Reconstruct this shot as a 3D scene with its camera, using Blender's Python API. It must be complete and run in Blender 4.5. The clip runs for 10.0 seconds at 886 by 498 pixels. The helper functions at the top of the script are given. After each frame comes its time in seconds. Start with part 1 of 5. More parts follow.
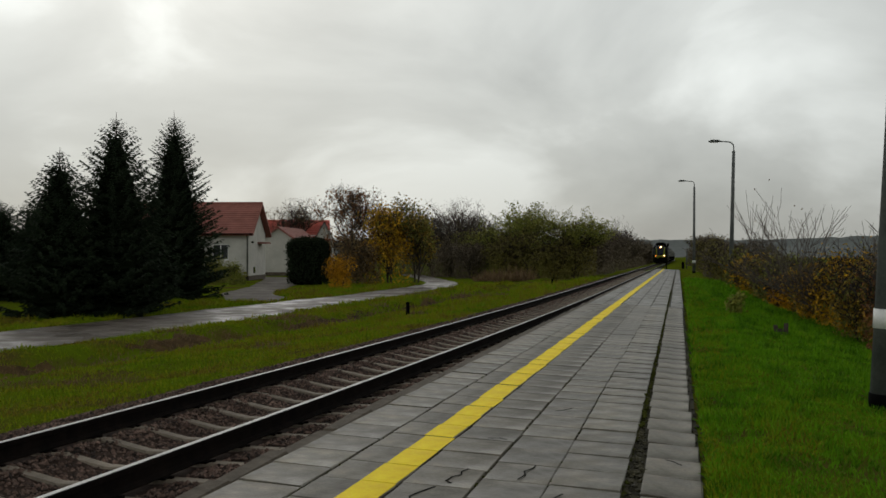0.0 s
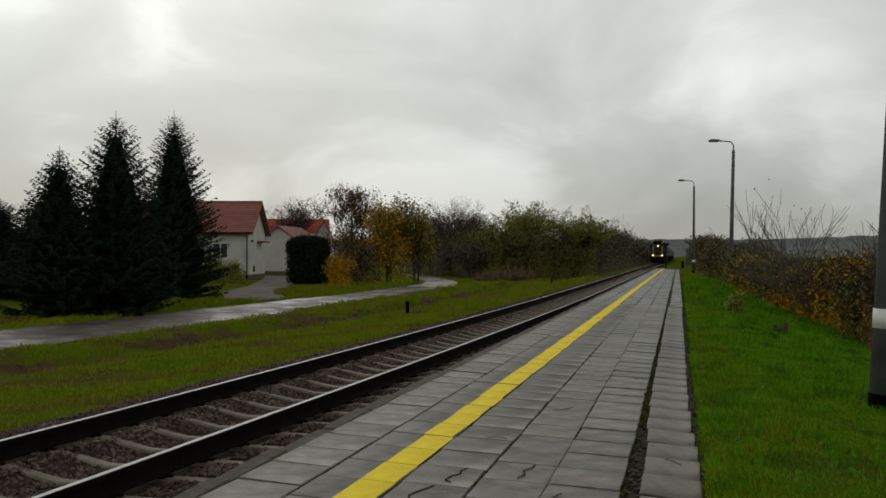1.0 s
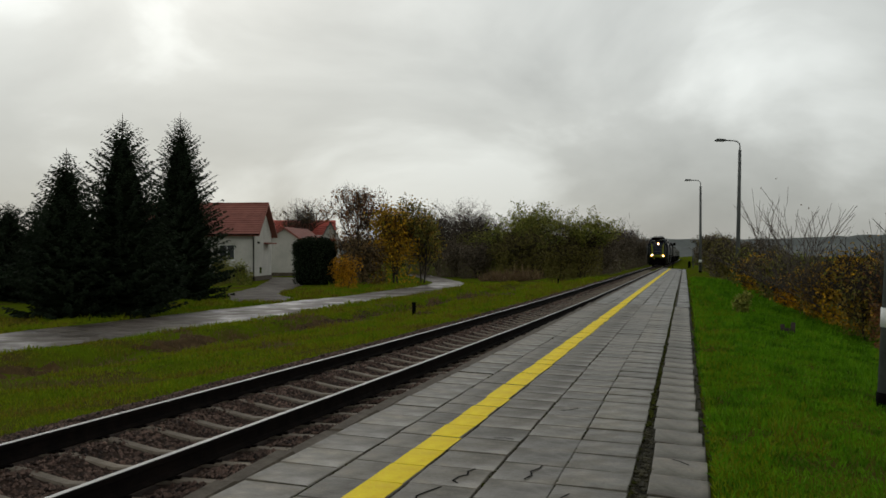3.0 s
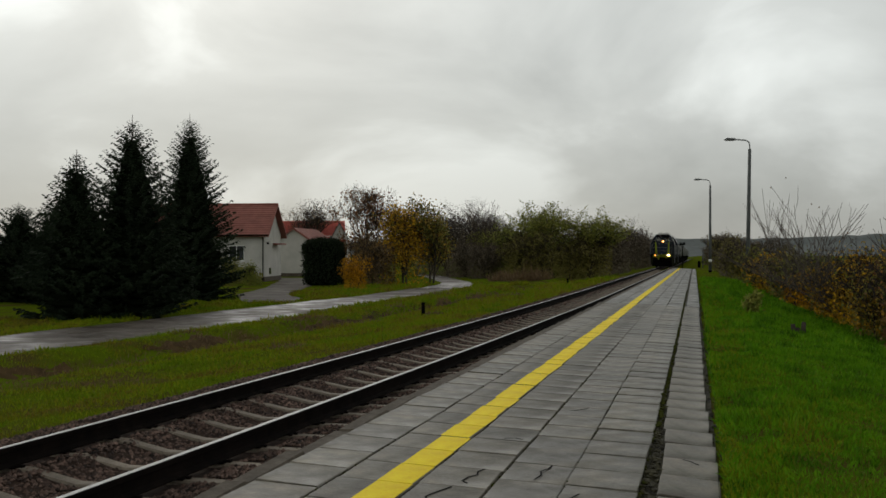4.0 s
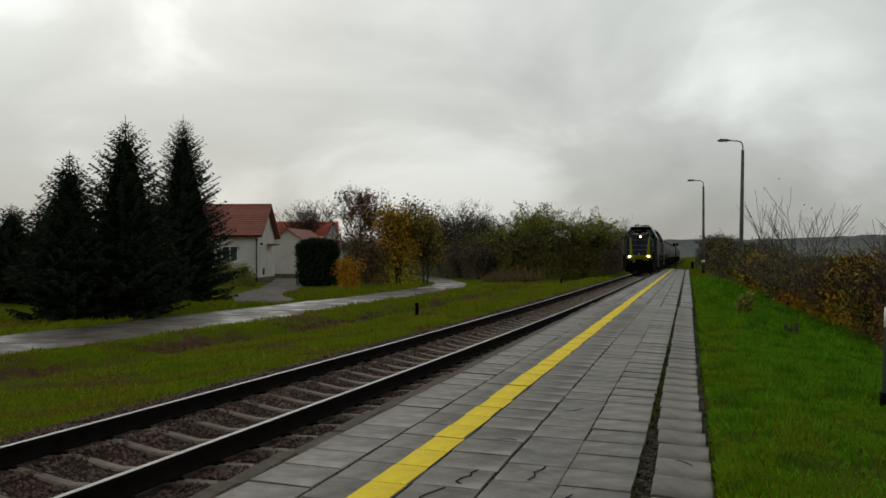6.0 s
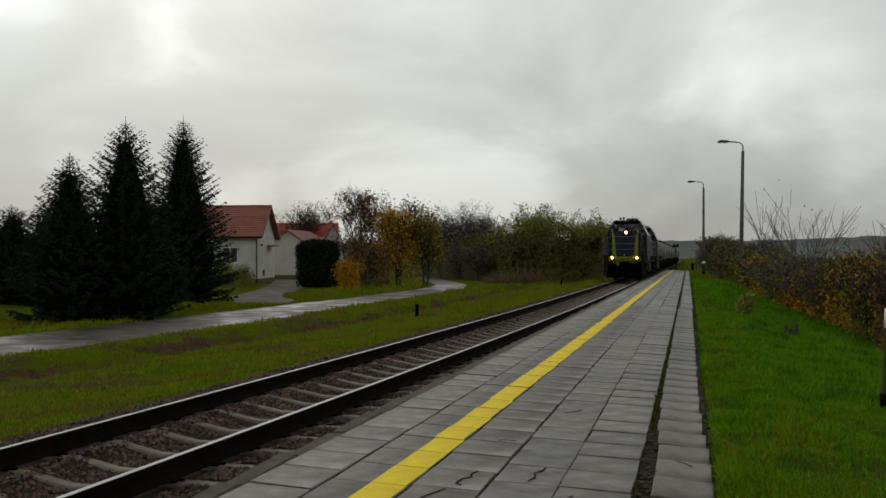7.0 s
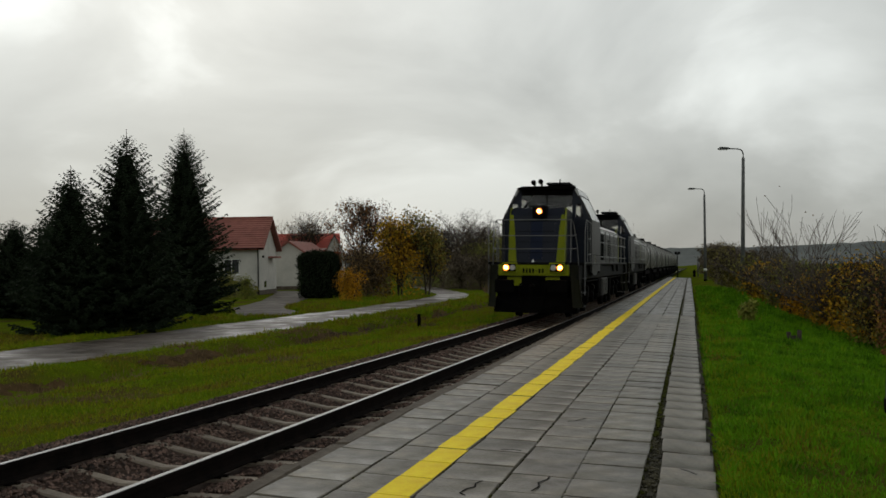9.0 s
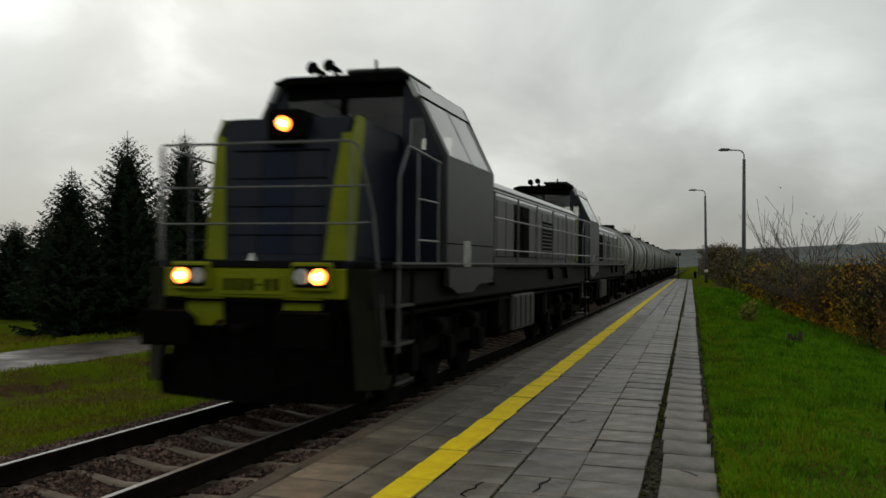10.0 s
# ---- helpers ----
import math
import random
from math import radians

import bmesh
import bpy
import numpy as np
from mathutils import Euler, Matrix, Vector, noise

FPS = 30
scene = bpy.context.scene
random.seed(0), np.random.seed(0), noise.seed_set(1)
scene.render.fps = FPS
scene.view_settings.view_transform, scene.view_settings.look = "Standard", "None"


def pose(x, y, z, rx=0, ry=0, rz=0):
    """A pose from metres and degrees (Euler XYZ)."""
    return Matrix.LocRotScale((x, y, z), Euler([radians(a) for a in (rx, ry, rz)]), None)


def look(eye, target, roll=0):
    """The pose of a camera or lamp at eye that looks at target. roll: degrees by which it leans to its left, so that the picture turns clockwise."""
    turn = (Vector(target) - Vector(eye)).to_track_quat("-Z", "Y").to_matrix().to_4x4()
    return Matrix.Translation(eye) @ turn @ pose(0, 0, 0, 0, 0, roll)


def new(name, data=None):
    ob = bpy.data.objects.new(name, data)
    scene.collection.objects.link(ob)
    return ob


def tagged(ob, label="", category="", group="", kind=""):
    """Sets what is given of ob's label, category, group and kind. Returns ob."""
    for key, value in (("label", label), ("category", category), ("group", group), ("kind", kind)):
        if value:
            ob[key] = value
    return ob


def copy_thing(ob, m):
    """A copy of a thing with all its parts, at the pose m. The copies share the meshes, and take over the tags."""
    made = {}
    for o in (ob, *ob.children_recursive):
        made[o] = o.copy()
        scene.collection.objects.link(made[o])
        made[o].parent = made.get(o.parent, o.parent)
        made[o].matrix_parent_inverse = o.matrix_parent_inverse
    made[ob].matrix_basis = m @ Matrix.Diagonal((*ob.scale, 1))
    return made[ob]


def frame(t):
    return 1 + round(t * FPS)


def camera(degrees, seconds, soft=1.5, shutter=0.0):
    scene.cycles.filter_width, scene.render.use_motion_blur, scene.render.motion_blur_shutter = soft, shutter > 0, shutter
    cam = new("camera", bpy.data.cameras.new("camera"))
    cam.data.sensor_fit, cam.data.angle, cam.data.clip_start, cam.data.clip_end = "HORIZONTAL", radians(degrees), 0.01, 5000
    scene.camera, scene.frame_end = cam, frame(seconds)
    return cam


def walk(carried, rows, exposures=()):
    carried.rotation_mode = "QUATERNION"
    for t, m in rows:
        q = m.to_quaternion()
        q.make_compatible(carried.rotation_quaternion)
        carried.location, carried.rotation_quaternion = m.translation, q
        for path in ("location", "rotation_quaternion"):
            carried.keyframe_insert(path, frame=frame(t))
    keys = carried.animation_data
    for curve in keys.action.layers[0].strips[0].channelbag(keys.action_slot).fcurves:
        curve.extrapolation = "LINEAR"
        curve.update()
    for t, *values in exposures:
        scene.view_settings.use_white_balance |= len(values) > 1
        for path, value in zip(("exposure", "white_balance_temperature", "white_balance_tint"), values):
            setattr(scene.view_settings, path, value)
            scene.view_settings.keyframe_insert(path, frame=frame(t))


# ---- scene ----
# ---- camera and its walk ----
EYE = (0.0, 0.0, 1.6)
cam = camera(49.5, 10.0, soft=1.6, shutter=0.3)

TURNS = [  # seconds, degrees left of the track, degrees up, roll
    (0, 14.068, 0.392, 0.000), (0.5, 14.035, 0.371, 0.060), (1, 14.048, 0.341, 0.080), (1.5, 14.022, 0.340, 0.030),
    (2, 14.075, 0.361, -0.080), (2.5, 14.140, 0.375, -0.090), (4, 14.967, 0.405, -0.281), (4.5, 14.856, 0.400, -0.264),
    (5, 14.650, 0.428, -0.220), (5.5, 14.594, 0.439, -0.265), (7, 14.599, 0.514, -0.270), (7.5, 14.634, 0.761, -0.620),
    (8, 14.680, 0.976, -0.731), (8.5, 14.652, 1.070, -0.810), (9, 14.677, 1.090, -0.850), (9.5, 14.711, 1.139, -0.845),
    (10, 14.724, 1.169, -0.833),
]


def aim(left, up):
    a, b = radians(left), radians(up)
    return (EYE[0] - math.sin(a) * math.cos(b) * 50, EYE[1] + math.cos(a) * math.cos(b) * 50, EYE[2] + math.sin(b) * 50)


walk(cam, [(t, look(EYE, aim(left, up), roll)) for t, left, up, roll in TURNS], exposures=[(0, 0.18), (10, 0.18)])

# ---- world, sun and exposure ----
SUN_WAY = (-0.45, 0.80, 0.42)  # from the place towards the sun behind the cloud
SUN_UP, SUN_TURN = radians(25), radians(-29)
world = bpy.data.worlds.new("overcast_sky")
scene.world = world
world.use_nodes = True


def sky():
    nt = world.node_tree
    nt.nodes.clear()
    link = nt.links.new
    out = nt.nodes.new("ShaderNodeOutputWorld")
    bg = nt.nodes.new("ShaderNodeBackground")
    tex = nt.nodes.new("ShaderNodeTexSky")
    tex.sky_type, tex.sun_disc, tex.sun_elevation, tex.sun_rotation = "NISHITA", False, SUN_UP, SUN_TURN
    dim = nt.nodes.new("ShaderNodeMix")
    dim.data_type, dim.blend_type = "RGBA", "MULTIPLY"
    dim.inputs["Factor"].default_value = 1
    dim.inputs["B"].default_value = (0.1, 0.1, 0.1, 1)
    link(tex.outputs[0], dim.inputs["A"])
    co = nt.nodes.new("ShaderNodeTexCoord")
    mp = nt.nodes.new("ShaderNodeMapping")
    mp.inputs["Location"].default_value = (0.31, 0.02, 0.4)
    mp.inputs["Scale"].default_value = (1.0, 1.0, 1.9)
    link(co.outputs["Generated"], mp.inputs[0])
    big = nt.nodes.new("ShaderNodeTexNoise")
    big.inputs["Scale"].default_value, big.inputs["Detail"].default_value, big.inputs["Roughness"].default_value = 3.0, 6, 0.50
    big.inputs["Distortion"].default_value = 0.5
    link(mp.outputs[0], big.inputs["Vector"])
    ramp = nt.nodes.new("ShaderNodeValToRGB")
    e = ramp.color_ramp.elements
    e[0].position, e[0].color = 0.33, (0.475, 0.492, 0.470, 1)
    e[1].position, e[1].color = 0.66, (0.90, 0.932, 0.895, 1)
    m = ramp.color_ramp.elements.new(0.52)
    m.color = (0.625, 0.645, 0.615, 1)
    link(big.outputs["Fac"], ramp.inputs[0])
    mix = nt.nodes.new("ShaderNodeMix")
    mix.data_type = "RGBA"
    mix.inputs["Factor"].default_value = 0.94
    link(dim.outputs["Result"], mix.inputs["A"])
    link(ramp.outputs[0], mix.inputs["B"])
    # added dimming of the unseen sky towards the zenith; darkens the ground
    sep = nt.nodes.new("ShaderNodeSeparateXYZ")
    link(co.outputs["Generated"], sep.inputs[0])
    high = nt.nodes.new("ShaderNodeMapRange")
    high.interpolation_type = "SMOOTHSTEP"
    high.inputs["From Min"].default_value, high.inputs["From Max"].default_value = 0.34, 0.95
    high.inputs["To Min"].default_value, high.inputs["To Max"].default_value = 1.0, 0.42
    link(sep.outputs["Z"], high.inputs["Value"])
    thick = nt.nodes.new("ShaderNodeMix")
    thick.data_type, thick.blend_type = "RGBA", "MULTIPLY"
    thick.inputs["Factor"].default_value = 1
    link(mix.outputs["Result"], thick.inputs["A"])
    link(high.outputs[0], thick.inputs["B"])
    low = nt.nodes.new("ShaderNodeMapRange")
    low.interpolation_type = "SMOOTHSTEP"
    low.inputs["From Min"].default_value, low.inputs["From Max"].default_value = 0.0, 0.30
    low.inputs["To Min"].default_value, low.inputs["To Max"].default_value = 0.58, 1.0
    link(sep.outputs["Z"], low.inputs["Value"])
    haze = nt.nodes.new("ShaderNodeMix")
    haze.data_type, haze.blend_type = "RGBA", "MULTIPLY"
    haze.inputs["Factor"].default_value = 1
    link(thick.outputs["Result"], haze.inputs["A"])
    link(low.outputs[0], haze.inputs["B"])
    # the cloud glows where the hidden sun stands
    dot = nt.nodes.new("ShaderNodeVectorMath")
    dot.operation = "DOT_PRODUCT"
    dot.inputs[1].default_value = Vector(SUN_WAY).normalized()
    link(co.outputs["Generated"], dot.inputs[0])
    glow = nt.nodes.new("ShaderNodeMapRange")
    glow.interpolation_type = "SMOOTHSTEP"
    glow.inputs["From Min"].default_value, glow.inputs["From Max"].default_value = 0.72, 1.0
    glow.inputs["To Min"].default_value, glow.inputs["To Max"].default_value = 0.96, 1.10
    link(dot.outputs["Value"], glow.inputs["Value"])
    lit = nt.nodes.new("ShaderNodeMix")
    lit.data_type, lit.blend_type = "RGBA", "MULTIPLY"
    lit.inputs["Factor"].default_value = 1
    link(haze.outputs["Result"], lit.inputs["A"])
    link(glow.outputs[0], lit.inputs["B"])
    link(lit.outputs["Result"], bg.inputs[0])
    bg.inputs[1].default_value = 1.0
    link(bg.outputs[0], out.inputs[0])


sky()
sun_data = bpy.data.lights.new("sun", "SUN")
sun_data.energy, sun_data.angle, sun_data.color = 0.3, radians(40), (1.0, 0.97, 0.92)
sun = new("sun", sun_data)
sun.matrix_basis = look([60 * v for v in SUN_WAY], (0, 0, 0))

# ---- materials ----
def material(name, a, b, scale=4.0, rough=0.8, metal=0.0, bump=0.3, fine=60.0, c=None, wet=0.0, emit=None, per=None, spread=0.0, stretch=(1, 1, 1), spec=0.5):
    """Two colours mixed by coarse noise, fine grain over them, bump from the grain. wet: patches of low roughness. per: 'object' or 'island' variation."""
    mat = bpy.data.materials.new(name)
    mat.use_nodes = True
    nt = mat.node_tree
    link, bsdf = nt.links.new, nt.nodes["Principled BSDF"]
    co = nt.nodes.new("ShaderNodeTexCoord")
    mp = nt.nodes.new("ShaderNodeMapping")
    mp.inputs["Scale"].default_value = stretch
    link(co.outputs["Object"], mp.inputs[0])

    def tex(s, detail=4, rough_=0.6):
        n = nt.nodes.new("ShaderNodeTexNoise")
        n.inputs["Scale"].default_value, n.inputs["Detail"].default_value, n.inputs["Roughness"].default_value = s, detail, rough_
        link(mp.outputs[0], n.inputs["Vector"])
        return n

    coarse, grain = tex(scale), tex(fine, 3)
    ramp = nt.nodes.new("ShaderNodeValToRGB")
    e = ramp.color_ramp.elements
    e[0].position, e[0].color, e[1].position, e[1].color = 0.35, (*a, 1), 0.65, (*b, 1)
    if c:
        e.new(0.5).color = (*c, 1)
    link(coarse.outputs["Fac"], ramp.inputs[0])
    mul = nt.nodes.new("ShaderNodeMix")
    mul.data_type, mul.blend_type = "RGBA", "OVERLAY"
    mul.inputs["Factor"].default_value = 0.45
    link(ramp.outputs[0], mul.inputs["A"])
    link(grain.outputs["Fac"], mul.inputs["B"])
    last = mul.outputs["Result"]
    if per:
        src = nt.nodes.new("ShaderNodeObjectInfo" if per == "object" else "ShaderNodeNewGeometry")
        rnd = src.outputs["Random" if per == "object" else "Random Per Island"]
        rng = nt.nodes.new("ShaderNodeMapRange")
        rng.inputs["To Min"].default_value, rng.inputs["To Max"].default_value = 1 - spread, 1 + spread
        link(rnd, rng.inputs["Value"])
        hsv = nt.nodes.new("ShaderNodeHueSaturation")
        link(rng.outputs[0], hsv.inputs["Value"])
        link(last, hsv.inputs["Color"])
        last = hsv.outputs[0]
    link(last, bsdf.inputs["Base Color"])
    bsdf.inputs["Metallic"].default_value = metal
    bsdf.inputs["Roughness"].default_value = rough
    bsdf.inputs["Specular IOR Level"].default_value = spec
    if wet:
        wr = nt.nodes.new("ShaderNodeMapRange")
        wr.inputs["From Min"].default_value, wr.inputs["From Max"].default_value = 0.4, 0.62
        wr.inputs["To Min"].default_value, wr.inputs["To Max"].default_value = rough, max(0.04, rough - wet)
        link(tex(scale * 0.7, 3).outputs["Fac"], wr.inputs["Value"])
        link(wr.outputs[0], bsdf.inputs["Roughness"])
    if bump:
        bp = nt.nodes.new("ShaderNodeBump")
        bp.inputs["Strength"].default_value, bp.inputs["Distance"].default_value = bump, 0.01
        link(grain.outputs["Fac"], bp.inputs["Height"])
        link(bp.outputs[0], bsdf.inputs["Normal"])
    if emit:
        bsdf.inputs["Emission Color"].default_value = (*emit[:3], 1)
        bsdf.inputs["Emission Strength"].default_value = emit[3]
    return mat


M_GRASS = material("grass", (0.070, 0.052, 0.018), (0.085, 0.130, 0.006), 0.5, 1.0, bump=1.0, fine=25, c=(0.075, 0.100, 0.006), spec=0.0)
M_ROAD = material("wet_asphalt", (0.060, 0.048, 0.038), (0.125, 0.105, 0.088), 0.9, 0.74, spec=0.22, bump=0.5, fine=22, wet=0.42)
M_DRIVE = material("damp_driveway", (0.058, 0.047, 0.038), (0.115, 0.098, 0.083), 0.8, 0.9, spec=0.12, bump=0.5, fine=22, wet=0.2)
M_SOIL = material("bare_soil", (0.036, 0.022, 0.010), (0.086, 0.052, 0.020), 1.6, 1.0, spec=0.1, bump=1.0, fine=18)
M_BALLAST = material("ballast", (0.018, 0.0105, 0.0075), (0.044, 0.028, 0.021), 5, 1.0, spec=0.1, bump=1.0, fine=30)
M_STONE = material("ballast_stone", (0.048, 0.028, 0.021), (0.135, 0.088, 0.070), 3, 0.85, spec=0.3, bump=0.5, fine=40, per="island", spread=0.9)
M_SLEEPER = material("sleeper_concrete", (0.128, 0.103, 0.078), (0.240, 0.200, 0.156), 4, 0.8, spec=0.3, bump=0.5, fine=50, per="object", spread=0.15)
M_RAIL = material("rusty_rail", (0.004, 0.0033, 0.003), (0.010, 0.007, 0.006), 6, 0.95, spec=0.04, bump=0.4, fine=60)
M_RAILTOP = material("polished_rail_top", (0.19, 0.19, 0.192), (0.27, 0.27, 0.27), 8, 0.45, metal=1.0, bump=0.05)
M_SLAB = material("wet_concrete_slab", (0.058, 0.048, 0.033), (0.156, 0.135, 0.100), 2.6, 0.64, spec=0.28, bump=0.35, fine=38, wet=0.22, per="object", spread=0.30, c=(0.104, 0.094, 0.074))
M_JOINT = material("joint_soil", (0.020, 0.017, 0.009), (0.050, 0.044, 0.018), 6, 0.95, bump=1.0, fine=40)
M_YELLOW = material("yellow_line_paint", (0.82, 0.59, 0.002), (0.95, 0.74, 0.004), 3, 0.7, spec=0.12, bump=0.2, fine=45, wet=0.1)
M_KERB = material("kerb_concrete", (0.055, 0.043, 0.032), (0.122, 0.100, 0.076), 3, 0.85, spec=0.2, bump=0.5, fine=40)
M_BARK = material("bark", (0.03, 0.025, 0.02), (0.07, 0.055, 0.045), 6, 0.95, spec=0.1, bump=0.8, fine=30)
# fill for crown and hedge cores: inner shade put into a near-black green
M_CORE = material("shaded_core_fill", (0.004, 0.006, 0.003), (0.007, 0.010, 0.005), 1.5, 1.0, spec=0.0, bump=0, per="island", spread=0.35)
M_WALL = material("render_wall", (0.40, 0.385, 0.35), (0.50, 0.48, 0.44), 0.6, 0.9, bump=0.2, fine=20)
M_ROOF = material("red_roof_tile", (0.19, 0.060, 0.044), (0.26, 0.088, 0.066), 1.2, 0.75, bump=0.3, fine=12)
M_ROOFB = material("bright_red_roof", (0.34, 0.045, 0.028), (0.44, 0.068, 0.04), 1.2, 0.7, bump=0.3, fine=12)
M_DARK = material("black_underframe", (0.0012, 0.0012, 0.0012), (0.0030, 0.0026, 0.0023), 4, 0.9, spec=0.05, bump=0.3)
M_NAVY = material("navy_paint", (0.0043, 0.0065, 0.0140), (0.0070, 0.0097, 0.0194), 2, 0.4, spec=0.18, bump=0.06)
M_LIME = material("lime_yellow_paint", (0.140, 0.168, 0.0025), (0.190, 0.212, 0.004), 2, 0.45, spec=0.12, bump=0.06)
M_GREY = material("grey_paint", (0.0165, 0.0168, 0.0178), (0.0245, 0.0248, 0.0258), 1.5, 0.45, spec=0.3, bump=0.06)
M_STEEL = material("handrail_steel", (0.1170, 0.1170, 0.1170), (0.1620, 0.1620, 0.1620), 4, 0.4, metal=0.5, bump=0.05)
M_GLASS = material("cab_glass", (0.012, 0.014, 0.016), (0.02, 0.022, 0.025), 2, 0.06, bump=0.0)
M_LAMP = material("headlight_glow", (1, 0.7, 0.35), (1, 0.8, 0.5), 2, 0.3, bump=0, emit=(1.0, 0.60, 0.26, 620))
M_LENS = material("dead_lamp_lens", (0.30, 0.30, 0.29), (0.42, 0.42, 0.40), 9, 0.15, bump=0)
M_TANK = material("tank_steel", (0.1350, 0.1350, 0.1242), (0.2430, 0.2430, 0.2228), 0.7, 0.42, bump=0.1)
M_POLE = material("pole_concrete", (0.06, 0.065, 0.065), (0.11, 0.115, 0.11), 2, 0.8, bump=0.3, fine=25)
M_WHITE = material("white_paint", (0.62, 0.62, 0.60), (0.75, 0.75, 0.73), 4, 0.6, bump=0.1)
# wood on the far hills, with the haze of the distance put into its grey
M_HILL = material("hazed_far_wood", (0.076, 0.086, 0.084), (0.118, 0.128, 0.122), 0.04, 1.0, bump=0, fine=0.4)
M_GLOW = material("headlight_reflector", (0.8, 0.5, 0.2), (0.9, 0.6, 0.3), 2, 0.3, bump=0, emit=(1.0, 0.21, 0.02, 5.0))
M_TWIG = material("pale_twig_bark", (0.075, 0.062, 0.052), (0.13, 0.11, 0.095), 6, 0.95, spec=0.1, bump=0.3)
M_MOSS = material("joint_moss", (0.030, 0.034, 0.010), (0.066, 0.072, 0.016), 8, 1.0, spec=0.0, bump=0.6)


# ---- mesh tools ----
def mesh_object(name, bm, mat):
    me = bpy.data.meshes.new(name)
    bm.normal_update()
    bm.to_mesh(me)
    bm.free()
    for m in (mat if isinstance(mat, (list, tuple)) else [mat]):
        me.materials.append(m)
    return new(name, me)


def part(name, bm, mat, parent, label=""):
    ob = mesh_object(name, bm, mat)
    ob.parent = parent
    return tagged(ob, label)


def thing(name, label, category, m=None, group="", kind=""):
    ob = new(name)
    if m is not None:
        ob.matrix_basis = m
    return tagged(ob, label, category, group, kind)


def box(bm, x0, x1, y0, y1, z0, z1, bevel=0.0, mat=0):
    v = [bm.verts.new((x, y, z)) for x in (x0, x1) for y in (y0, y1) for z in (z0, z1)]
    fs = [bm.faces.new([v[i] for i in q]) for q in ((0, 1, 3, 2), (4, 6, 7, 5), (0, 4, 5, 1), (2, 3, 7, 6), (0, 2, 6, 4), (1, 5, 7, 3))]
    for f_ in fs:
        f_.material_index = mat
    if bevel:
        edges = list({e for f_ in fs for e in f_.edges})
        bmesh.ops.bevel(bm, geom=edges, offset=bevel, segments=1, affect="EDGES", profile=0.7)
    return bm


def boxes(*rows, bevel=0.0):
    bm = bmesh.new()
    for r in rows:
        box(bm, *r, bevel=bevel)
    return bm


def tube(bm, a, b, r0, r1=None, n=8, caps=True):
    a, b = Vector(a), Vector(b)
    r1 = r0 if r1 is None else r1
    q = (b - a).to_track_quat("Z", "Y")
    rings = []
    for p, r in ((a, r0), (b, r1)):
        rings.append([bm.verts.new(p + q @ Vector((r * math.cos(k * math.tau / n), r * math.sin(k * math.tau / n), 0))) for k in range(n)])
    for k in range(n):
        f_ = bm.faces.new((rings[0][k], rings[0][(k + 1) % n], rings[1][(k + 1) % n], rings[1][k]))
        f_.smooth = n > 6
    if caps:
        bm.faces.new(rings[0][::-1])
        bm.faces.new(rings[1])
    return bm


def pipe(points, r, n=6):
    bm = bmesh.new()
    for a, b in zip(points, points[1:]):
        tube(bm, a, b, r, n=n)
    return bm


def prism(bm, outline, y0, y1, mat=0):
    """An outline of (x, z) carried from y0 to y1."""
    a = [bm.verts.new((x, y0, z)) for x, z in outline]
    b = [bm.verts.new((x, y1, z)) for x, z in outline]
    n = len(outline)
    fs = [bm.faces.new((a[k], a[(k + 1) % n], b[(k + 1) % n], b[k])) for k in range(n)] + [bm.faces.new(a[::-1]), bm.faces.new(b)]
    for f_ in fs:
        f_.material_index = mat
    bmesh.ops.recalc_face_normals(bm, faces=fs)
    return bm


def side_prism(bm, outline, x0, x1):
    """An outline of (y, z) carried from x0 to x1."""
    a = [bm.verts.new((x0, y, z)) for y, z in outline]
    b = [bm.verts.new((x1, y, z)) for y, z in outline]
    n = len(outline)
    fs = [bm.faces.new((a[k], a[(k + 1) % n], b[(k + 1) % n], b[k])) for k in range(n)] + [bm.faces.new(a[::-1]), bm.faces.new(b)]
    bmesh.ops.recalc_face_normals(bm, faces=fs)
    return bm


# ---- the lie of the land ----
def track_x(y):
    """The track's middle line: straight far off, then a wide curve away from the platform."""
    return -4.32 - 0.00043 * max(0.0, 43.0 - y) ** 2


def smooth(a, b, v):
    t = min(1.0, max(0.0, (v - a) / (b - a)))
    return t * t * (3 - 2 * t)


def ditch_x(y):
    """The middle of the shallow ditch between lane and track."""
    return -15.7 + 0.1 * min(y, 38.0) - 0.004 * max(0.0, y - 38.0)


def ground_z(x, y):
    """Height of the turf: a bank under the track, a shallow fall to the lane, a fall behind the platform."""
    d = x - track_x(y)
    if d < 0:
        z = -0.27 - 0.53 * smooth(1.9, 6.5, -d) + 0.12 * smooth(4.0, 6.0, -d) * (1 - smooth(6.0, 8.0, -d))
        rut = x - ditch_x(y)
        z -= 0.34 * math.exp(-(rut / 0.6) ** 2) - 0.16 * math.exp(-((rut + 1.3) / 0.8) ** 2)
        far = smooth(40, 140, -x) * 2.0
        return z + far * smooth(0, 60, y) + 0.05 * noise.noise((x * 0.35, y * 0.35, 0))
    z = -0.30 + 0.36 * smooth(0.9, 2.4, d)
    if x > 0:
        z -= 0.95 * smooth(0.4, 6.5, x)
    return z + 0.05 * noise.noise((x * 0.5, y * 0.5, 3)) * smooth(0.2, 1.5, x)


# ---- ground, lane, track bed ----
def build_ground():
    xs = sorted({*np.round(np.arange(-60, 14.01, 0.5), 2), *[-1500, -900, -500, -300, -200, -140, -110, -90, -75, 18, 24, 32, 45, 70, 120, 200, 350, 700, 1500]})
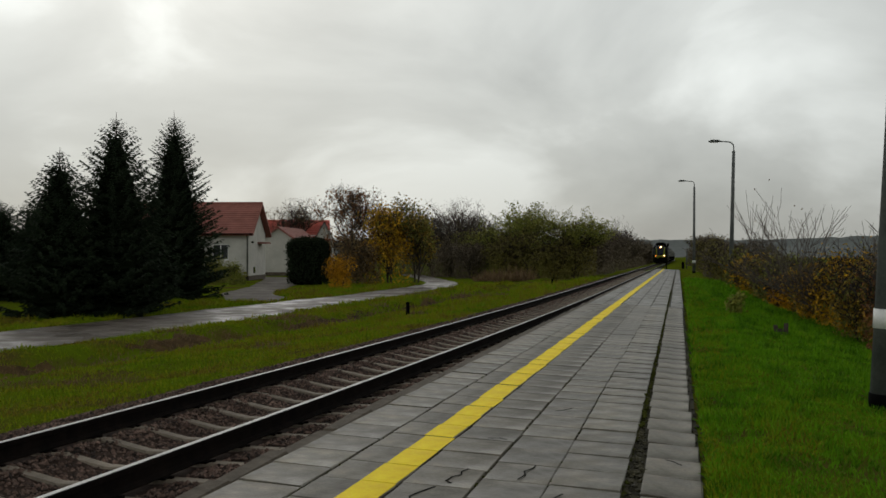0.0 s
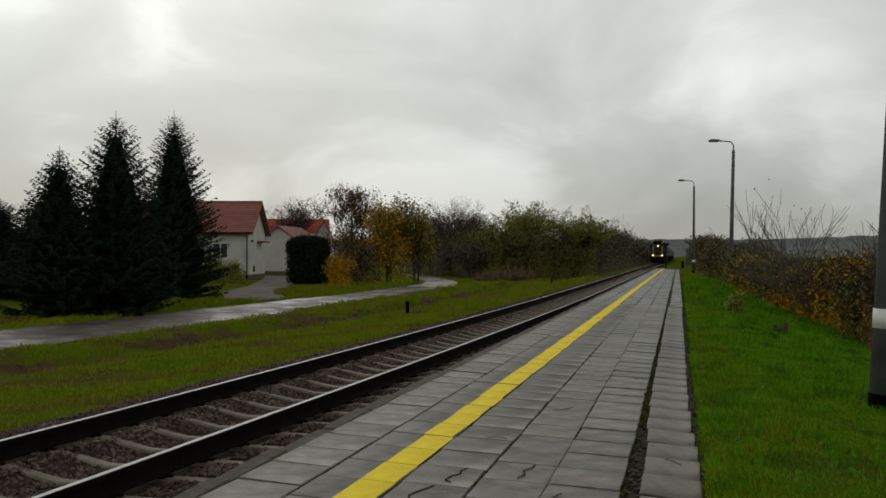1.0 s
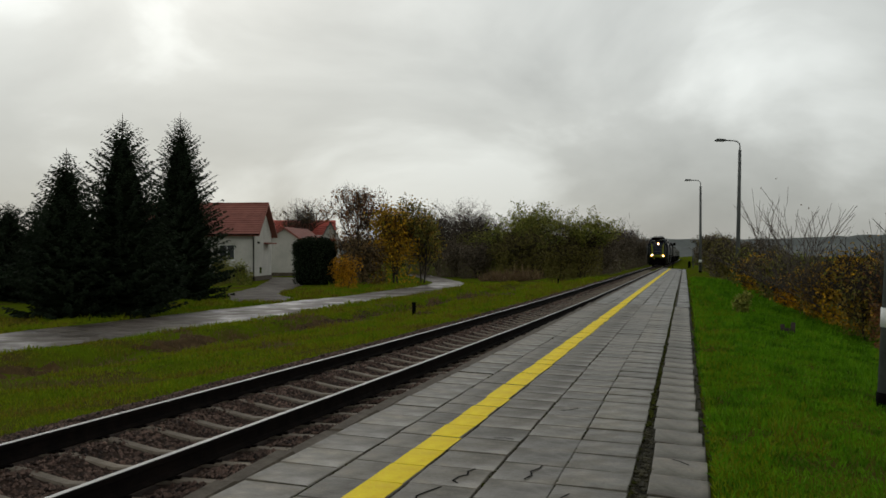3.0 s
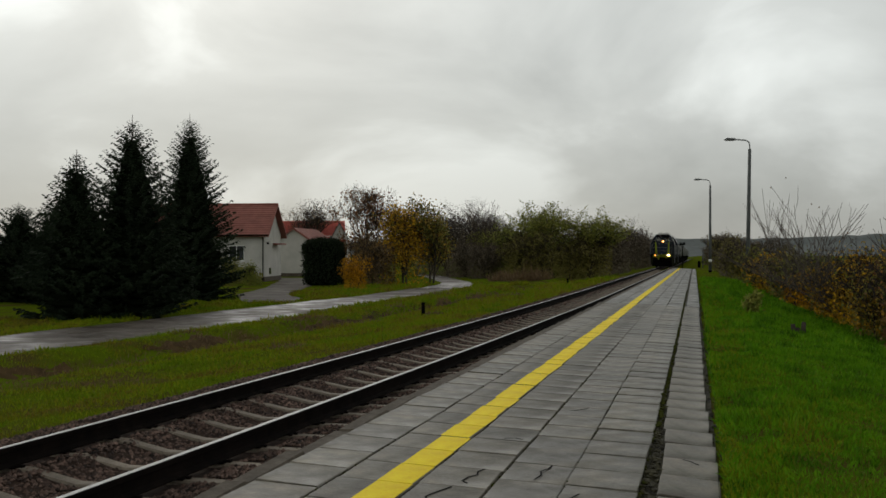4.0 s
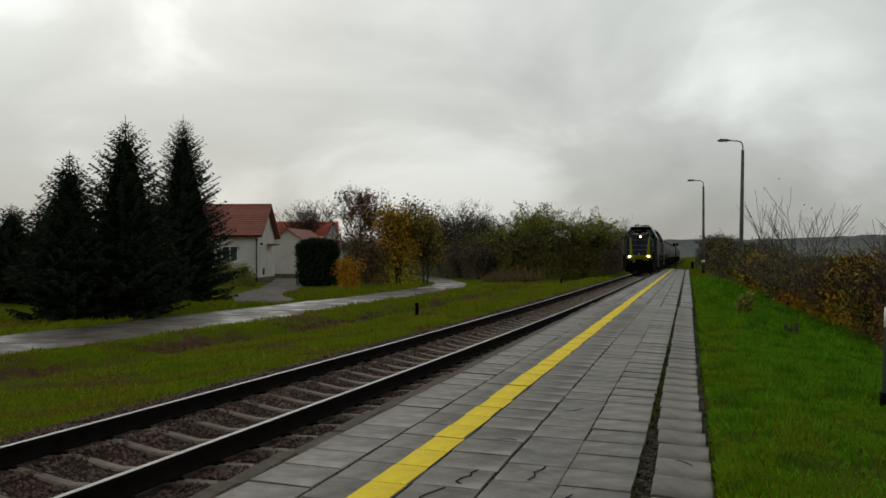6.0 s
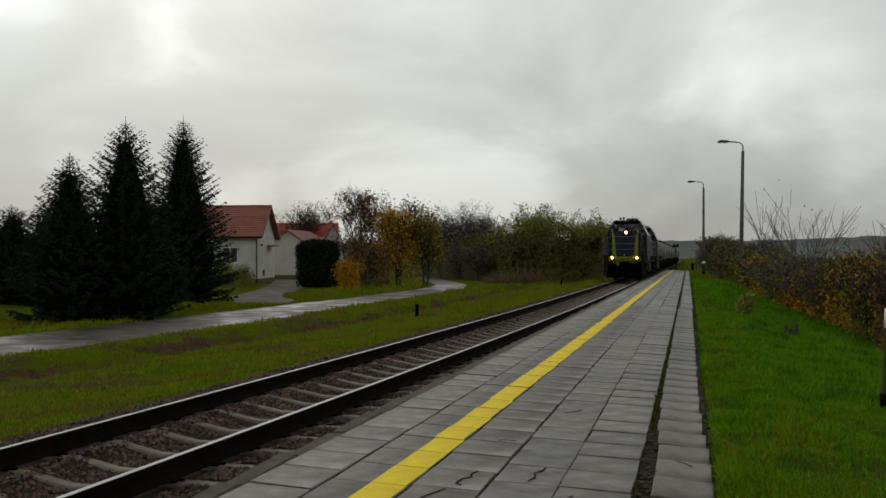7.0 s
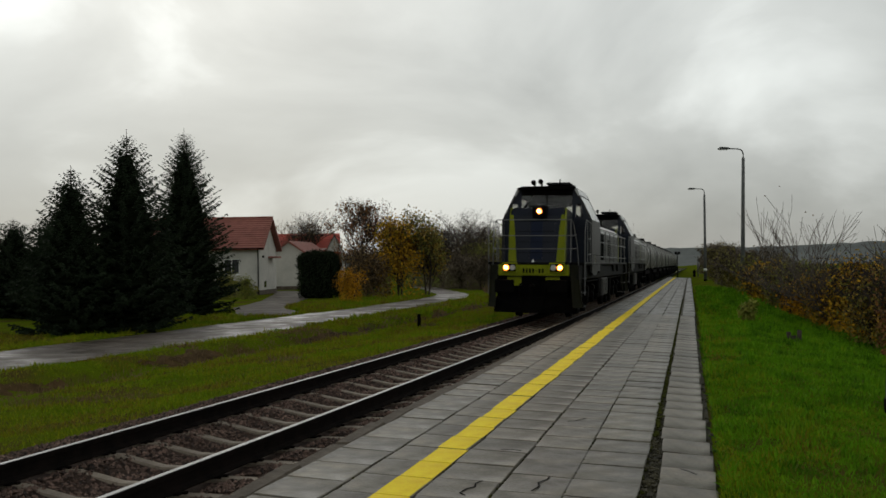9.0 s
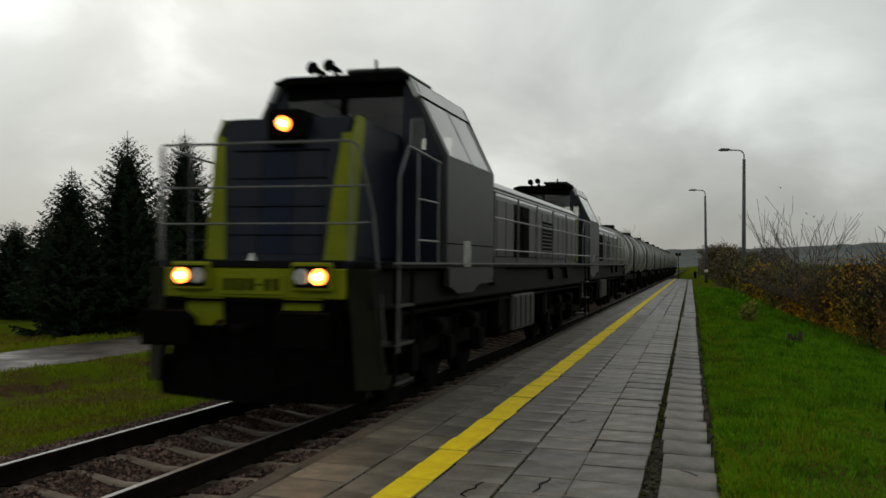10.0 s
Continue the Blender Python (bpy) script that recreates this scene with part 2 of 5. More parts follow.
    ys = sorted({*np.round(np.arange(-4, 130.01, 1.0), 2), *[-300, -100, -40, -15, 140, 155, 175, 200, 240, 300, 400, 600, 1000, 2200]})
    verts = [(x, y, ground_z(x, y) - (0.22 if track_x(y) - 1.75 < x < 0.1 and y < 113 else 0)) for y in ys for x in xs]
    w = len(xs)
    faces = [(j * w + i, j * w + i + 1, (j + 1) * w + i + 1, (j + 1) * w + i) for j in range(len(ys) - 1) for i in range(w - 1)]
    me = bpy.data.meshes.new("ground")
    me.from_pydata(verts, [], faces)
    me.materials.append(M_GRASS)
    for p in me.polygons:
        p.use_smooth = True
    tagged(new("ground", me), "autumn meadow turf, green with worn brown patches", "ground", kind="structure")


def ribbon(name, line, mat, lift, label, category):
    """A flat strip laid on the turf. line: rows of x0, x1, y (its two borders)."""
    bm = bmesh.new()
    rows = []
    for (a0, b0, ya), (a1, b1, yb) in zip(line, line[1:]):
        steps = max(2, int(abs(yb - ya) / 1.5))
        for k in range(steps + (1 if (a1, b1, yb) == line[-1] else 0)):
            t = k / steps
            rows.append((a0 + (a1 - a0) * t, b0 + (b1 - b0) * t, ya + (yb - ya) * t))
    grid = []
    for a, b, y in rows:
        grid.append([bm.verts.new((a + (b - a) * k / 6, y, ground_z(a + (b - a) * k / 6, y) + lift)) for k in range(7)])
    for p, q in zip(grid, grid[1:]):
        for k in range(6):
            bm.faces.new((p[k], p[k + 1], q[k + 1], q[k]))
    bmesh.ops.recalc_face_normals(bm, faces=bm.faces)
    return tagged(mesh_object(name, bm, mat), label, category, kind="structure")


build_ground()
ribbon("road", [(-20.8, -16.1, -10), (-20.6, -16.1, 20), (-20.4, -15.7, 28), (-20.2, -15.5, 33), (-20.1, -15.9, 43), (-19.6, -16.3, 54), (-20.2, -16.2, 68.5)], M_ROAD, 0.04, "wet muddy asphalt lane with puddles beside the railway", "road")
ribbon("driveway", [(-23.4, -20.3, 46.0), (-25.2, -21.2, 49.5), (-28.1, -24.6, 55), (-31.9, -28.7, 67), (-40.3, -35.0, 88), (-46, -39, 98)], M_DRIVE, 0.03, "wet grey asphalt drive to the house", "road")
ribbon("side_lane", [(-20.2, -16.2, 68), (-20.6, -17.4, 75), (-22.0, -19.3, 82), (-24.9, -22.2, 90), (-28.4, -25.9, 100), (-34.8, -31.9, 116)], M_ROAD, 0.035, "wet narrow lane beyond the shrubs", "road")


def earth_bank():
    """Bare earth along the ditch, ragged on both borders."""
    bm = bmesh.new()
    prev = None
    y = 14.0
    while y < 62:
        c = ditch_x(y)
        a = c - 0.75 - 0.55 * noise.noise((y * 0.5, 1, 0)) - 0.3 * noise.noise((y * 2.1, 2, 0))
        b = c + 0.10 + 0.45 * noise.noise((y * 0.6, 5, 0)) + 0.25 * noise.noise((y * 2.3, 6, 0))
        bare = smooth(-0.25, 0.1, noise.noise((y * 0.16, 9, 0)))
        b = a + max(0.05, b - a) * bare + 0.02
        row = [bm.verts.new((a + (b - a) * k / 5, y, ground_z(a + (b - a) * k / 5, y) + 0.012 + 0.05 * noise.noise((k * 0.9, y * 2.0, 4)) * (0 < k < 5))) for k in range(6)]
        if prev:
            if b - a > 0.2:
                for k in range(5):
                    bm.faces.new((prev[k], prev[k + 1], row[k + 1], row[k]))
        prev = row
        y += 0.3
    bmesh.ops.recalc_face_normals(bm, faces=bm.faces)
    tagged(mesh_object("earth_bank", bm, M_SOIL), "bare brown earth along a shallow ditch", "soil", kind="structure")


earth_bank()


# ---- track ----
def rail_outline(s):
    """A rail's section: foot, web and head, its top at 0; s: half the gauge, signed."""
    return [(s - 0.068, -0.165), (s + 0.068, -0.165), (s + 0.068, -0.152), (s + 0.014, -0.130), (s + 0.010, -0.050), (s + 0.036, -0.038), (s + 0.036, -0.006), (s + 0.028, 0.0),
            (s - 0.028, 0.0), (s - 0.036, -0.006), (s - 0.036, -0.038), (s - 0.010, -0.050), (s - 0.014, -0.130), (s - 0.068, -0.152)]


def build_rails():
    for s in (-0.80, 0.80):
        bm = bmesh.new()
        band = bmesh.new()
        ring0 = edge0 = None
        y = -8.0
        while y < 420:
            ring = [bm.verts.new((track_x(y) + x, y, z)) for x, z in rail_outline(s)]
            if ring0:
                for k in range(14):
                    bm.faces.new((ring0[k], ring0[(k + 1) % 14], ring[(k + 1) % 14], ring[k]))
            edge = [band.verts.new((track_x(y) + s + x, y, z)) for x, z in ((-0.026, 0.0005), (-0.026, 0.004), (0.026, 0.004), (0.026, 0.0005))]
            if edge0:
                for k in range(3):
                    band.faces.new((edge0[k], edge0[k + 1], edge[k + 1], edge[k]))
            ring0, edge0 = ring, edge
            y += 1.5 if y < 50 else 20
        bmesh.ops.recalc_face_normals(bm, faces=bm.faces)
        bmesh.ops.recalc_face_normals(band, faces=band.faces)
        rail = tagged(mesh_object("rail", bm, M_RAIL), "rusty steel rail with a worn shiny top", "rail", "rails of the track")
        part("running_band", band, M_RAILTOP, rail, "polished running surface")


def bed_height(x, y):
    d = abs(x - track_x(y))
    s = x - track_x(y)
    z = -0.305 + 0.085 * smooth(0.10, 0.60, d) - 0.13 * smooth(1.7, 2.2, d) + 0.012 * noise.noise((x * 3, y * 3, 1))
    z += 0.03 * smooth(0.92, 1.05, d)
    z += 0.022 * smooth(-0.3, -0.6, s) * (d < 0.8) if s < 0 else 0
    return max(z, -0.10 - 0.6 * (-3.1 - x)) if x > -3.6 else z


def build_bed():
    bm = bmesh.new()
    prev = None
    y = -8.0
    while y < 430:
        row = []
        for k in range(15):
            d = -2.2 + 4.7 * k / 14
            x = track_x(y) + d
            x = min(x, -2.95)
            row.append(bm.verts.new((x, y, bed_height(x, y))))
        if prev:
            for k in range(14):
                if row[k + 1].co.x - row[k].co.x > 1e-4 and prev[k + 1].co.x - prev[k].co.x > 1e-4:
                    bm.faces.new((prev[k], prev[k + 1], row[k + 1], row[k]))
        prev = row
        y += 0.5 if y < 40 else 8
    bmesh.ops.recalc_face_normals(bm, faces=bm.faces)
    tagged(mesh_object("track_bed", bm, M_BALLAST), "brown-grey crushed stone ballast bed", "ballast", kind="structure")


def scatter_stones(count, y0, y1, size, seed):
    """Crushed stones as uneven octahedra, thinner over the sleepers."""
    rng = np.random.default_rng(seed)
    base = np.array([(1, 0, 0), (0, 1, 0), (-1, 0, 0), (0, -1, 0), (0, 0, 1), (0, 0, -1)], float)
    tri = np.array([(0, 1, 4), (1, 2, 4), (2, 3, 4), (3, 0, 4), (1, 0, 5), (2, 1, 5), (3, 2, 5), (0, 3, 5)])
    verts, faces, n = [], [], 0
    for _ in range(count):
        y = y0 + (y1 - y0) * rng.random() ** 1.3
        d = rng.uniform(-1.75 - 0.45 * rng.random() ** 2, 2.4)
        x = track_x(y) + d
        if x > -3.20 or abs(abs(d) - 0.8) < 0.10:
            continue
        if abs((y - SLEEPER_0) / SLEEPER_STEP % 1 - 0.5) > 0.36 and abs(d) < 1.22 and rng.random() < 0.97 - 0.62 * (d < -0.42):
            continue
        s = size * rng.uniform(0.5, 1.25)
        v = base * rng.uniform(0.55, 1.2, (6, 1)) * s * np.array([1, rng.uniform(0.6, 1), rng.uniform(0.5, 0.9)])
        a = rng.random() * 6.28
        ca, sa = math.cos(a), math.sin(a)
        v = np.stack([v[:, 0] * ca - v[:, 1] * sa, v[:, 0] * sa + v[:, 1] * ca, v[:, 2]], 1)
        v += (x, y, bed_height(x, y) + s * 0.25)
        verts.append(v)
        faces.append(tri + n)
        n += 6
    me = bpy.data.meshes.new("ballast_stones")
    me.from_pydata(np.concatenate(verts).tolist(), [], np.concatenate(faces).tolist())
    me.materials.append(M_STONE)
    return tagged(new("ballast_stones", me), "loose crushed ballast stones, brown and grey", "stones", kind="stuff")


SLEEPER_0, SLEEPER_STEP = 6.3, 0.66


def build_sleepers():
    bm = bmesh.new()
    # the top dips towards the middle
    for a, b, c, d in ((-1.28, -0.62, -0.178, -0.178), (-0.62, -0.14, -0.178, -0.268), (-0.14, 0.14, -0.268, -0.268), (0.14, 0.62, -0.268, -0.178), (0.62, 1.28, -0.178, -0.178)):
        outline = [(a, -0.42), (b, -0.42), (b, d), (a, c)]
        prism(bm, outline, -0.072, 0.072)
    bmesh.ops.remove_doubles(bm, verts=bm.verts, dist=0.001)
    bmesh.ops.bevel(bm, geom=[e for e in bm.edges if all(v.co.z > -0.3 for v in e.verts) and abs(e.verts[0].co.y - e.verts[1].co.y) < 0.01], offset=0.018, segments=1, affect="EDGES")
    for s in (-0.8, 0.8):
        box(bm, s - 0.085, s + 0.085, -0.06, 0.06, -0.19, -0.169, mat=1)
        for e in (-0.1, 0.1):
            box(bm, s + e - 0.018, s + e + 0.018, -0.018, 0.018, -0.18, -0.155, mat=1)
    me = mesh_object("sleeper", bm, [M_SLEEPER, M_RAIL])
    tagged(me, "weathered concrete sleeper half buried in ballast", "sleeper", "sleepers of the track")
    mesh = me.data
    first = True
    for k in range(-12, 170):
        y = SLEEPER_0 + k * SLEEPER_STEP
        ob = me if first else tagged(new("sleeper", mesh), "weathered concrete sleeper half buried in ballast", "sleeper", "sleepers of the track")
        first = False
        a = -math.degrees(math.atan2(2 * 0.00043 * max(0, 43 - y), 1))
        ob.matrix_basis = pose(track_x(y), y, -0.004 * (k % 3), 0, 0, a + random.uniform(-0.8, 0.8))


build_rails()
build_bed()
build_sleepers()
scatter_stones(80000, 3.0, 24.0, 0.028, 1)
scatter_stones(18000, 22.0, 80.0, 0.042, 2)


# ---- platform ----
COLUMNS = ((-2.93, -2.445), (-2.445, -1.876), (-1.876, -1.371), (-1.371, -0.892), (-0.892, -0.375), (-0.272, 0.17))
CROSSFALL = 0.045  # the deck falls away from the track
PLATFORM_END = 112.0


def taper(x, y):
    """The platform narrows a little towards its far end."""
    return -2.93 + (x + 2.93) * (1 - 0.0019 * max(0.0, y))


def deck_z(x):
    return -CROSSFALL * (x + 2.93)


def build_platform():
    bm = bmesh.new()
    ys = [-8 + 6 * k for k in range(21)]
    a = [[bm.verts.new((taper(x, y), min(y, PLATFORM_END), z)) for x, z in ((-2.95, -0.35), (-2.95, 0.045), (0.175, 0.045 + deck_z(0.2)), (0.175, -0.55))] for y in ys]
    for p, q in zip(a, a[1:]):
        for k in range(3):
            bm.faces.new((p[k], p[k + 1], q[k + 1], q[k]))
    bm.faces.new(a[-1][::-1])
    bm.faces.new(a[0])
    bmesh.ops.recalc_face_normals(bm, faces=bm.faces)
    platform = tagged(mesh_object("platform", bm, M_JOINT), "low railway platform paved with wet worn concrete slabs", "platform", kind="structure")

    # kerb blocks along the track side
    kerb = boxes((-0.165, 0.0, 0.010, 0.990, -0.40, 0.0), bevel=0.016)
    for v in kerb.verts:
        v.co.z += 0.02 * (v.co.y - 0.5) * (v.co.z > -0.1)
    kmesh = mesh_object("kerb_block", kerb, M_KERB)
    kmesh.parent = platform
    tagged(kmesh, "brown-stained concrete edge block")
    for k in range(118):
        ob = kmesh if k == 0 else new("kerb_block", kmesh.data)
        ob.parent = platform
        ob.matrix_basis = pose(-2.962 + random.uniform(-0.02, 0.012), -6 + k, 0.072 + random.uniform(-0.018, 0.010), random.uniform(-0.5, 0.5), random.uniform(-2, 2), random.uniform(-0.9, 0.9))

    # the yellow line: each slab of its column carries a painted strip
    rng = random.Random(5)
    meshes = {}
    for c, (x0, x1) in enumerate(COLUMNS):
        for v in range(3):
            b = bmesh.new()
            box(b, x0 + 0.013, x1 - 0.013, 0.007, 0.555, 0.035, 0.1, bevel=0.006)
            top = [w for w in b.verts if w.co.z > 0.09]
            for w in top:
                w.co.z += rng.uniform(-0.003, 0.003)
                w.co.x += rng.uniform(-0.006, 0.006)
                w.co.y += rng.uniform(-0.004, 0.004)
            me = bpy.data.meshes.new("slab")
            b.normal_update()
            b.to_mesh(me)
            b.free()
            me.materials.append(M_SLAB)
            meshes[c, v] = me
    paint = bmesh.new()
    box(paint, -2.135, -1.888, 0.009, 0.553, 0.0992, 0.1025)
    for w in paint.verts:
        w.co.x += rng.uniform(-0.006, 0.006)
    pmesh = bpy.data.meshes.new("yellow_strip")
    paint.to_mesh(pmesh)
    paint.free()
    pmesh.materials.append(M_YELLOW)

    verts, faces, far = [], [], 0
    pv, pf = [], []
    for c, (x0, x1) in enumerate(COLUMNS):
        y = (-3.05, -3.30, -3.23, -2.89, -2.86, -2.92)[c]
        step = (0.562, 0.562, 0.562, 0.562, 0.562, 0.64)[c]
        while y < PLATFORM_END - 0.5:
            jag = rng.uniform(-0.012, 0.016) if c == 5 else rng.uniform(-0.006, 0.006)
            sink = rng.uniform(-0.004, 0.002) * (1.0 if c < 4 else 1.6)
            tilt = rng.uniform(-0.9, 0.9) * (0.2 if c < 3 else 0.5)
            dx = taper((x0 + x1) / 2, y) - (x0 + x1) / 2 + jag * 0.6 - (0.05 * smooth(7.0, 10.5, y) if c == 5 else 0) - (0.02 * (1 - smooth(5.0, 9.0, y)) if c == 4 else 0)
            mid = (x0 + x1) / 2
            fall = math.degrees(CROSSFALL) + (1.3 + rng.uniform(-0.9, 1.4) if c == 5 else 0.0)
            # each slab leans with the deck round its own middle
            m = Matrix.Translation((mid + dx, y, deck_z(mid) + sink - (0.012 if c == 5 else 0))) @ pose(0, 0, 0, rng.uniform(-0.14, 0.14), fall + tilt * 0.5, rng.uniform(-0.7, 0.7) * (0.4 if c == 5 else 1) - 0.3) @ Matrix.Translation((-mid, 0, 0))
            if step > 0.6:
                m = m @ Matrix.Diagonal((1, 1.14, 1, 1))
            me = meshes[c, rng.randrange(3)]
            if 2.0 < y < 30.5:
                ob = new("slab", me)
                ob.parent = platform
                ob.matrix_basis = m
                if c == 1:
                    st = new("yellow_strip", pmesh)
                    st.parent = ob
                    st.matrix_basis = Matrix.Translation((rng.uniform(-0.012, 0.012), 0, 0.001))
            else:
                wscale = 1 - 0.0019 * max(0.0, y)
                base = len(verts)
                m2 = Matrix.Translation((taper(mid, y), y, deck_z(mid) + sink)) @ Matrix.Rotation(math.atan(CROSSFALL) + radians(tilt * 0.4), 4, "Y")
                w2 = (x1 - x0) / 2 * wscale
                for px, py, pz in ((-w2 + .012, .012, .04), (w2 - .012, .012, .04), (w2 - .012, step - .012, .04), (-w2 + .012, step - .012, .04),
                                   (-w2 + .012, .012, .1), (w2 - .012, .012, .1), (w2 - .012, step - .012, .1), (-w2 + .012, step - .012, .1)):
                    verts.append(m2 @ Vector((px, py, pz)))
                faces += [[base + i for i in q] for q in ((4, 5, 6, 7), (0, 1, 5, 4), (1, 2, 6, 5), (2, 3, 7, 6), (3, 0, 4, 7))]
                if c == 1:
                    b2 = len(pv)
                    xa, xb = taper(-2.135, y), taper(-1.888, y)
                    za, zb = .106 + sink + deck_z(-2.135), .106 + sink + deck_z(-1.888)
                    pv += [(xa, y + .008, za), (xb, y + .008, zb), (xb, y + step - .008, zb), (xa, y + step - .008, za)]
                    pf.append([b2, b2 + 1, b2 + 2, b2 + 3])
            y += step
    for name, v, f_, mat, label in (("paving", verts, faces, M_SLABFAR, "rows of wet concrete slabs"), ("yellow_line", pv, pf, M_YELLOW, "worn yellow safety line")):
        me = bpy.data.meshes.new(name)
        me.from_pydata([tuple(q) for q in v], [], f_)
        me.materials.append(mat)
        ob = tagged(new(name, me), label, kind="stuff")
        ob.parent = platform
    return platform


M_SLABFAR = material("wet_concrete_paving", (0.070, 0.063, 0.051), (0.160, 0.148, 0.124), 2.0, 0.60, spec=0.4, bump=0.25, fine=38, wet=0.2, per="island", spread=0.24, c=(0.108, 0.104, 0.092))
build_platform()


def crumbs(name, count, area, size, mat, label, seed):
    """Small clods or bits of moss along a broken joint."""
    rng = np.random.default_rng(seed)
    bm = bmesh.new()
    for _ in range(count):
        x, y, z = area(rng)
        s = size * rng.uniform(0.4, 1.3)
        q = bmesh.ops.create_icosphere(bm, subdivisions=1, radius=s, matrix=Matrix.Translation((x, y, z)))
        for v in q["verts"]:
            c = Vector((x, y, z))
            v.co = c + (v.co - c) * rng.uniform(0.6, 1.25)
            v.co.z = z + (v.co.z - z) * 0.55
    return tagged(mesh_object(name, bm, mat), label, "soil", kind="stuff")


def gap_area(rng):
    y = 3.5 + 14 * rng.random() ** 3.0
    w = 0.040 if y < 9.0 else 0.02
    return taper(-0.325, y) + (0 if y < 9.0 else -0.02) + rng.normal() * w, y, 0.062 + deck_z(-0.32) + 0.016 * rng.random()


def edge_area(rng):
    y = 3.0 + 40 * rng.random() ** 1.3
    return taper(0.18, y) + rng.normal() * 0.035, y, 0.06 + deck_z(0.18)


crumbs("joint_debris", 1300, gap_area, 0.024, M_JOINT, "dark soil and rotten leaves in an open joint", 11)
def moss_area(rng):
    y = 3.2 + 34 * rng.random() ** 1.7
    x = (-2.445, -1.876, -1.371, -0.892, -0.892, -0.375)[rng.integers(0, 6)]
    return taper(x, y) + rng.normal() * 0.007, y, 0.080 + deck_z(x) + 0.010 * rng.random()


crumbs("joint_moss", 1500, moss_area, 0.013, M_MOSS, "dark green moss in the paving joints", 13)
def weed_area(rng):
    y = 9.3 + 36 * rng.random() ** 1.4
    return taper(-0.335, y) - 0.012 + rng.normal() * 0.014, y, 0.088 + deck_z(-0.33) + 0.012 * rng.random()


crumbs("joint_weeds", 800, weed_area, 0.017, M_MOSS, "green moss and weeds in a paving joint", 14)
crumbs("edge_debris", 350, edge_area, 0.022, M_JOINT, "dark clods along the broken paving border", 12)


def cracks():
    """Hairline breaks in single slabs."""
    for pts in (((-1.55, 6.42), (-1.60, 6.47), (-1.585, 6.60), (-1.54, 6.68), (-1.56, 6.78), (-1.53, 6.88)), ((-1.66, 5.70), (-1.685, 5.86), (-1.72, 5.98), (-1.69, 6.10), (-1.63, 6.28)), ((-1.14, 6.72), (-1.11, 6.86), (-1.135, 6.98), (-1.09, 7.10), (-1.085, 7.20)),
                ((-0.84, 6.02), (-0.80, 6.14), (-0.83, 6.30), (-0.79, 6.44)), ((-1.62, 8.05), (-1.54, 8.10), (-1.46, 8.08)), ((-1.27, 9.72), (-1.20, 9.80), (-1.12, 9.98)), ((-0.62, 12.7), (-0.55, 12.76), (-0.47, 12.74)), ((-0.14, 7.85), (-0.08, 7.80), (-0.02, 7.70))):
        bm = bmesh.new()
        for (x0, y0), (x1, y1) in zip(pts, pts[1:]):
            n = Vector((y1 - y0, x0 - x1, 0)).normalized() * 0.006
            v = [bm.verts.new(p) for p in (Vector((x0, y0, 0.1015 + deck_z(x0))) - n, Vector((x0, y0, 0.1015 + deck_z(x0))) + n, Vector((x1, y1, 0.1015 + deck_z(x1))) + n, Vector((x1, y1, 0.1015 + deck_z(x1))) - n)]
            w = [bm.verts.new(q.co + Vector((0, 0, 0.0022))) for q in v]
            bm.faces.new(w)
            for k in range(4):
                bm.faces.new((v[k], v[(k + 1) % 4], w[(k + 1) % 4], w[k]))
        bmesh.ops.recalc_face_normals(bm, faces=bm.faces)
        ob = mesh_object("crack", bm, M_DARK)
        ob.parent = bpy.data.objects["platform"]


cracks()


# ---- plants ----
def leaf_material(name, colours, patch=0.45, scale=0.9, rough=0.75):
    """Leaves: each one its own tint between the colours, with patches in which one tint prevails."""
    mat = bpy.data.materials.new(name)
    mat.use_nodes = True
    nt = mat.node_tree
    bsdf = nt.nodes["Principled BSDF"]
    geo = nt.nodes.new("ShaderNodeNewGeometry")
    ramp = nt.nodes.new("ShaderNodeValToRGB")
    e = ramp.color_ramp.elements
    while len(e) < len(colours):
        e.new(0.5)
    for k, c in enumerate(colours):
        e[k].position, e[k].color = k / max(1, len(colours) - 1), (*c, 1)
    co, info = nt.nodes.new("ShaderNodeTexCoord"), nt.nodes.new("ShaderNodeObjectInfo")
    shift = nt.nodes.new("ShaderNodeVectorMath")
    shift.operation = "MULTIPLY_ADD"
    shift.inputs[1].default_value = (40, 40, 40)
    nt.links.new(info.outputs["Random"], shift.inputs[0])
    nt.links.new(co.outputs["Object"], shift.inputs[2])
    cloud = nt.nodes.new("ShaderNodeTexNoise")
    cloud.inputs["Scale"].default_value, cloud.inputs["Detail"].default_value = scale, 3
    nt.links.new(shift.outputs[0], cloud.inputs["Vector"])
    wide = nt.nodes.new("ShaderNodeMapRange")
    wide.inputs["From Min"].default_value, wide.inputs["From Max"].default_value = 0.34, 0.66
    nt.links.new(cloud.outputs["Fac"], wide.inputs["Value"])
    both = nt.nodes.new("ShaderNodeMix")
    both.inputs[0].default_value = patch
    nt.links.new(geo.outputs["Random Per Island"], both.inputs[2])
    nt.links.new(wide.outputs[0], both.inputs[3])
    nt.links.new(both.outputs[0], ramp.inputs[0])
    nt.links.new(ramp.outputs[0], bsdf.inputs["Base Color"])
    bsdf.inputs["Roughness"].default_value = rough
    bsdf.inputs["Specular IOR Level"].default_value = 0.06
    return mat


L_SPRUCE = leaf_material("spruce_needles_mix", [(0.008, 0.013, 0.007), (0.015, 0.024, 0.012), (0.026, 0.037, 0.019)])
L_OLIVE = leaf_material("olive_leaves", [(0.0830, 0.0995, 0.0271), (0.1540, 0.1659, 0.0348), (0.2369, 0.2252, 0.0483), (0.1304, 0.1065, 0.0386)])
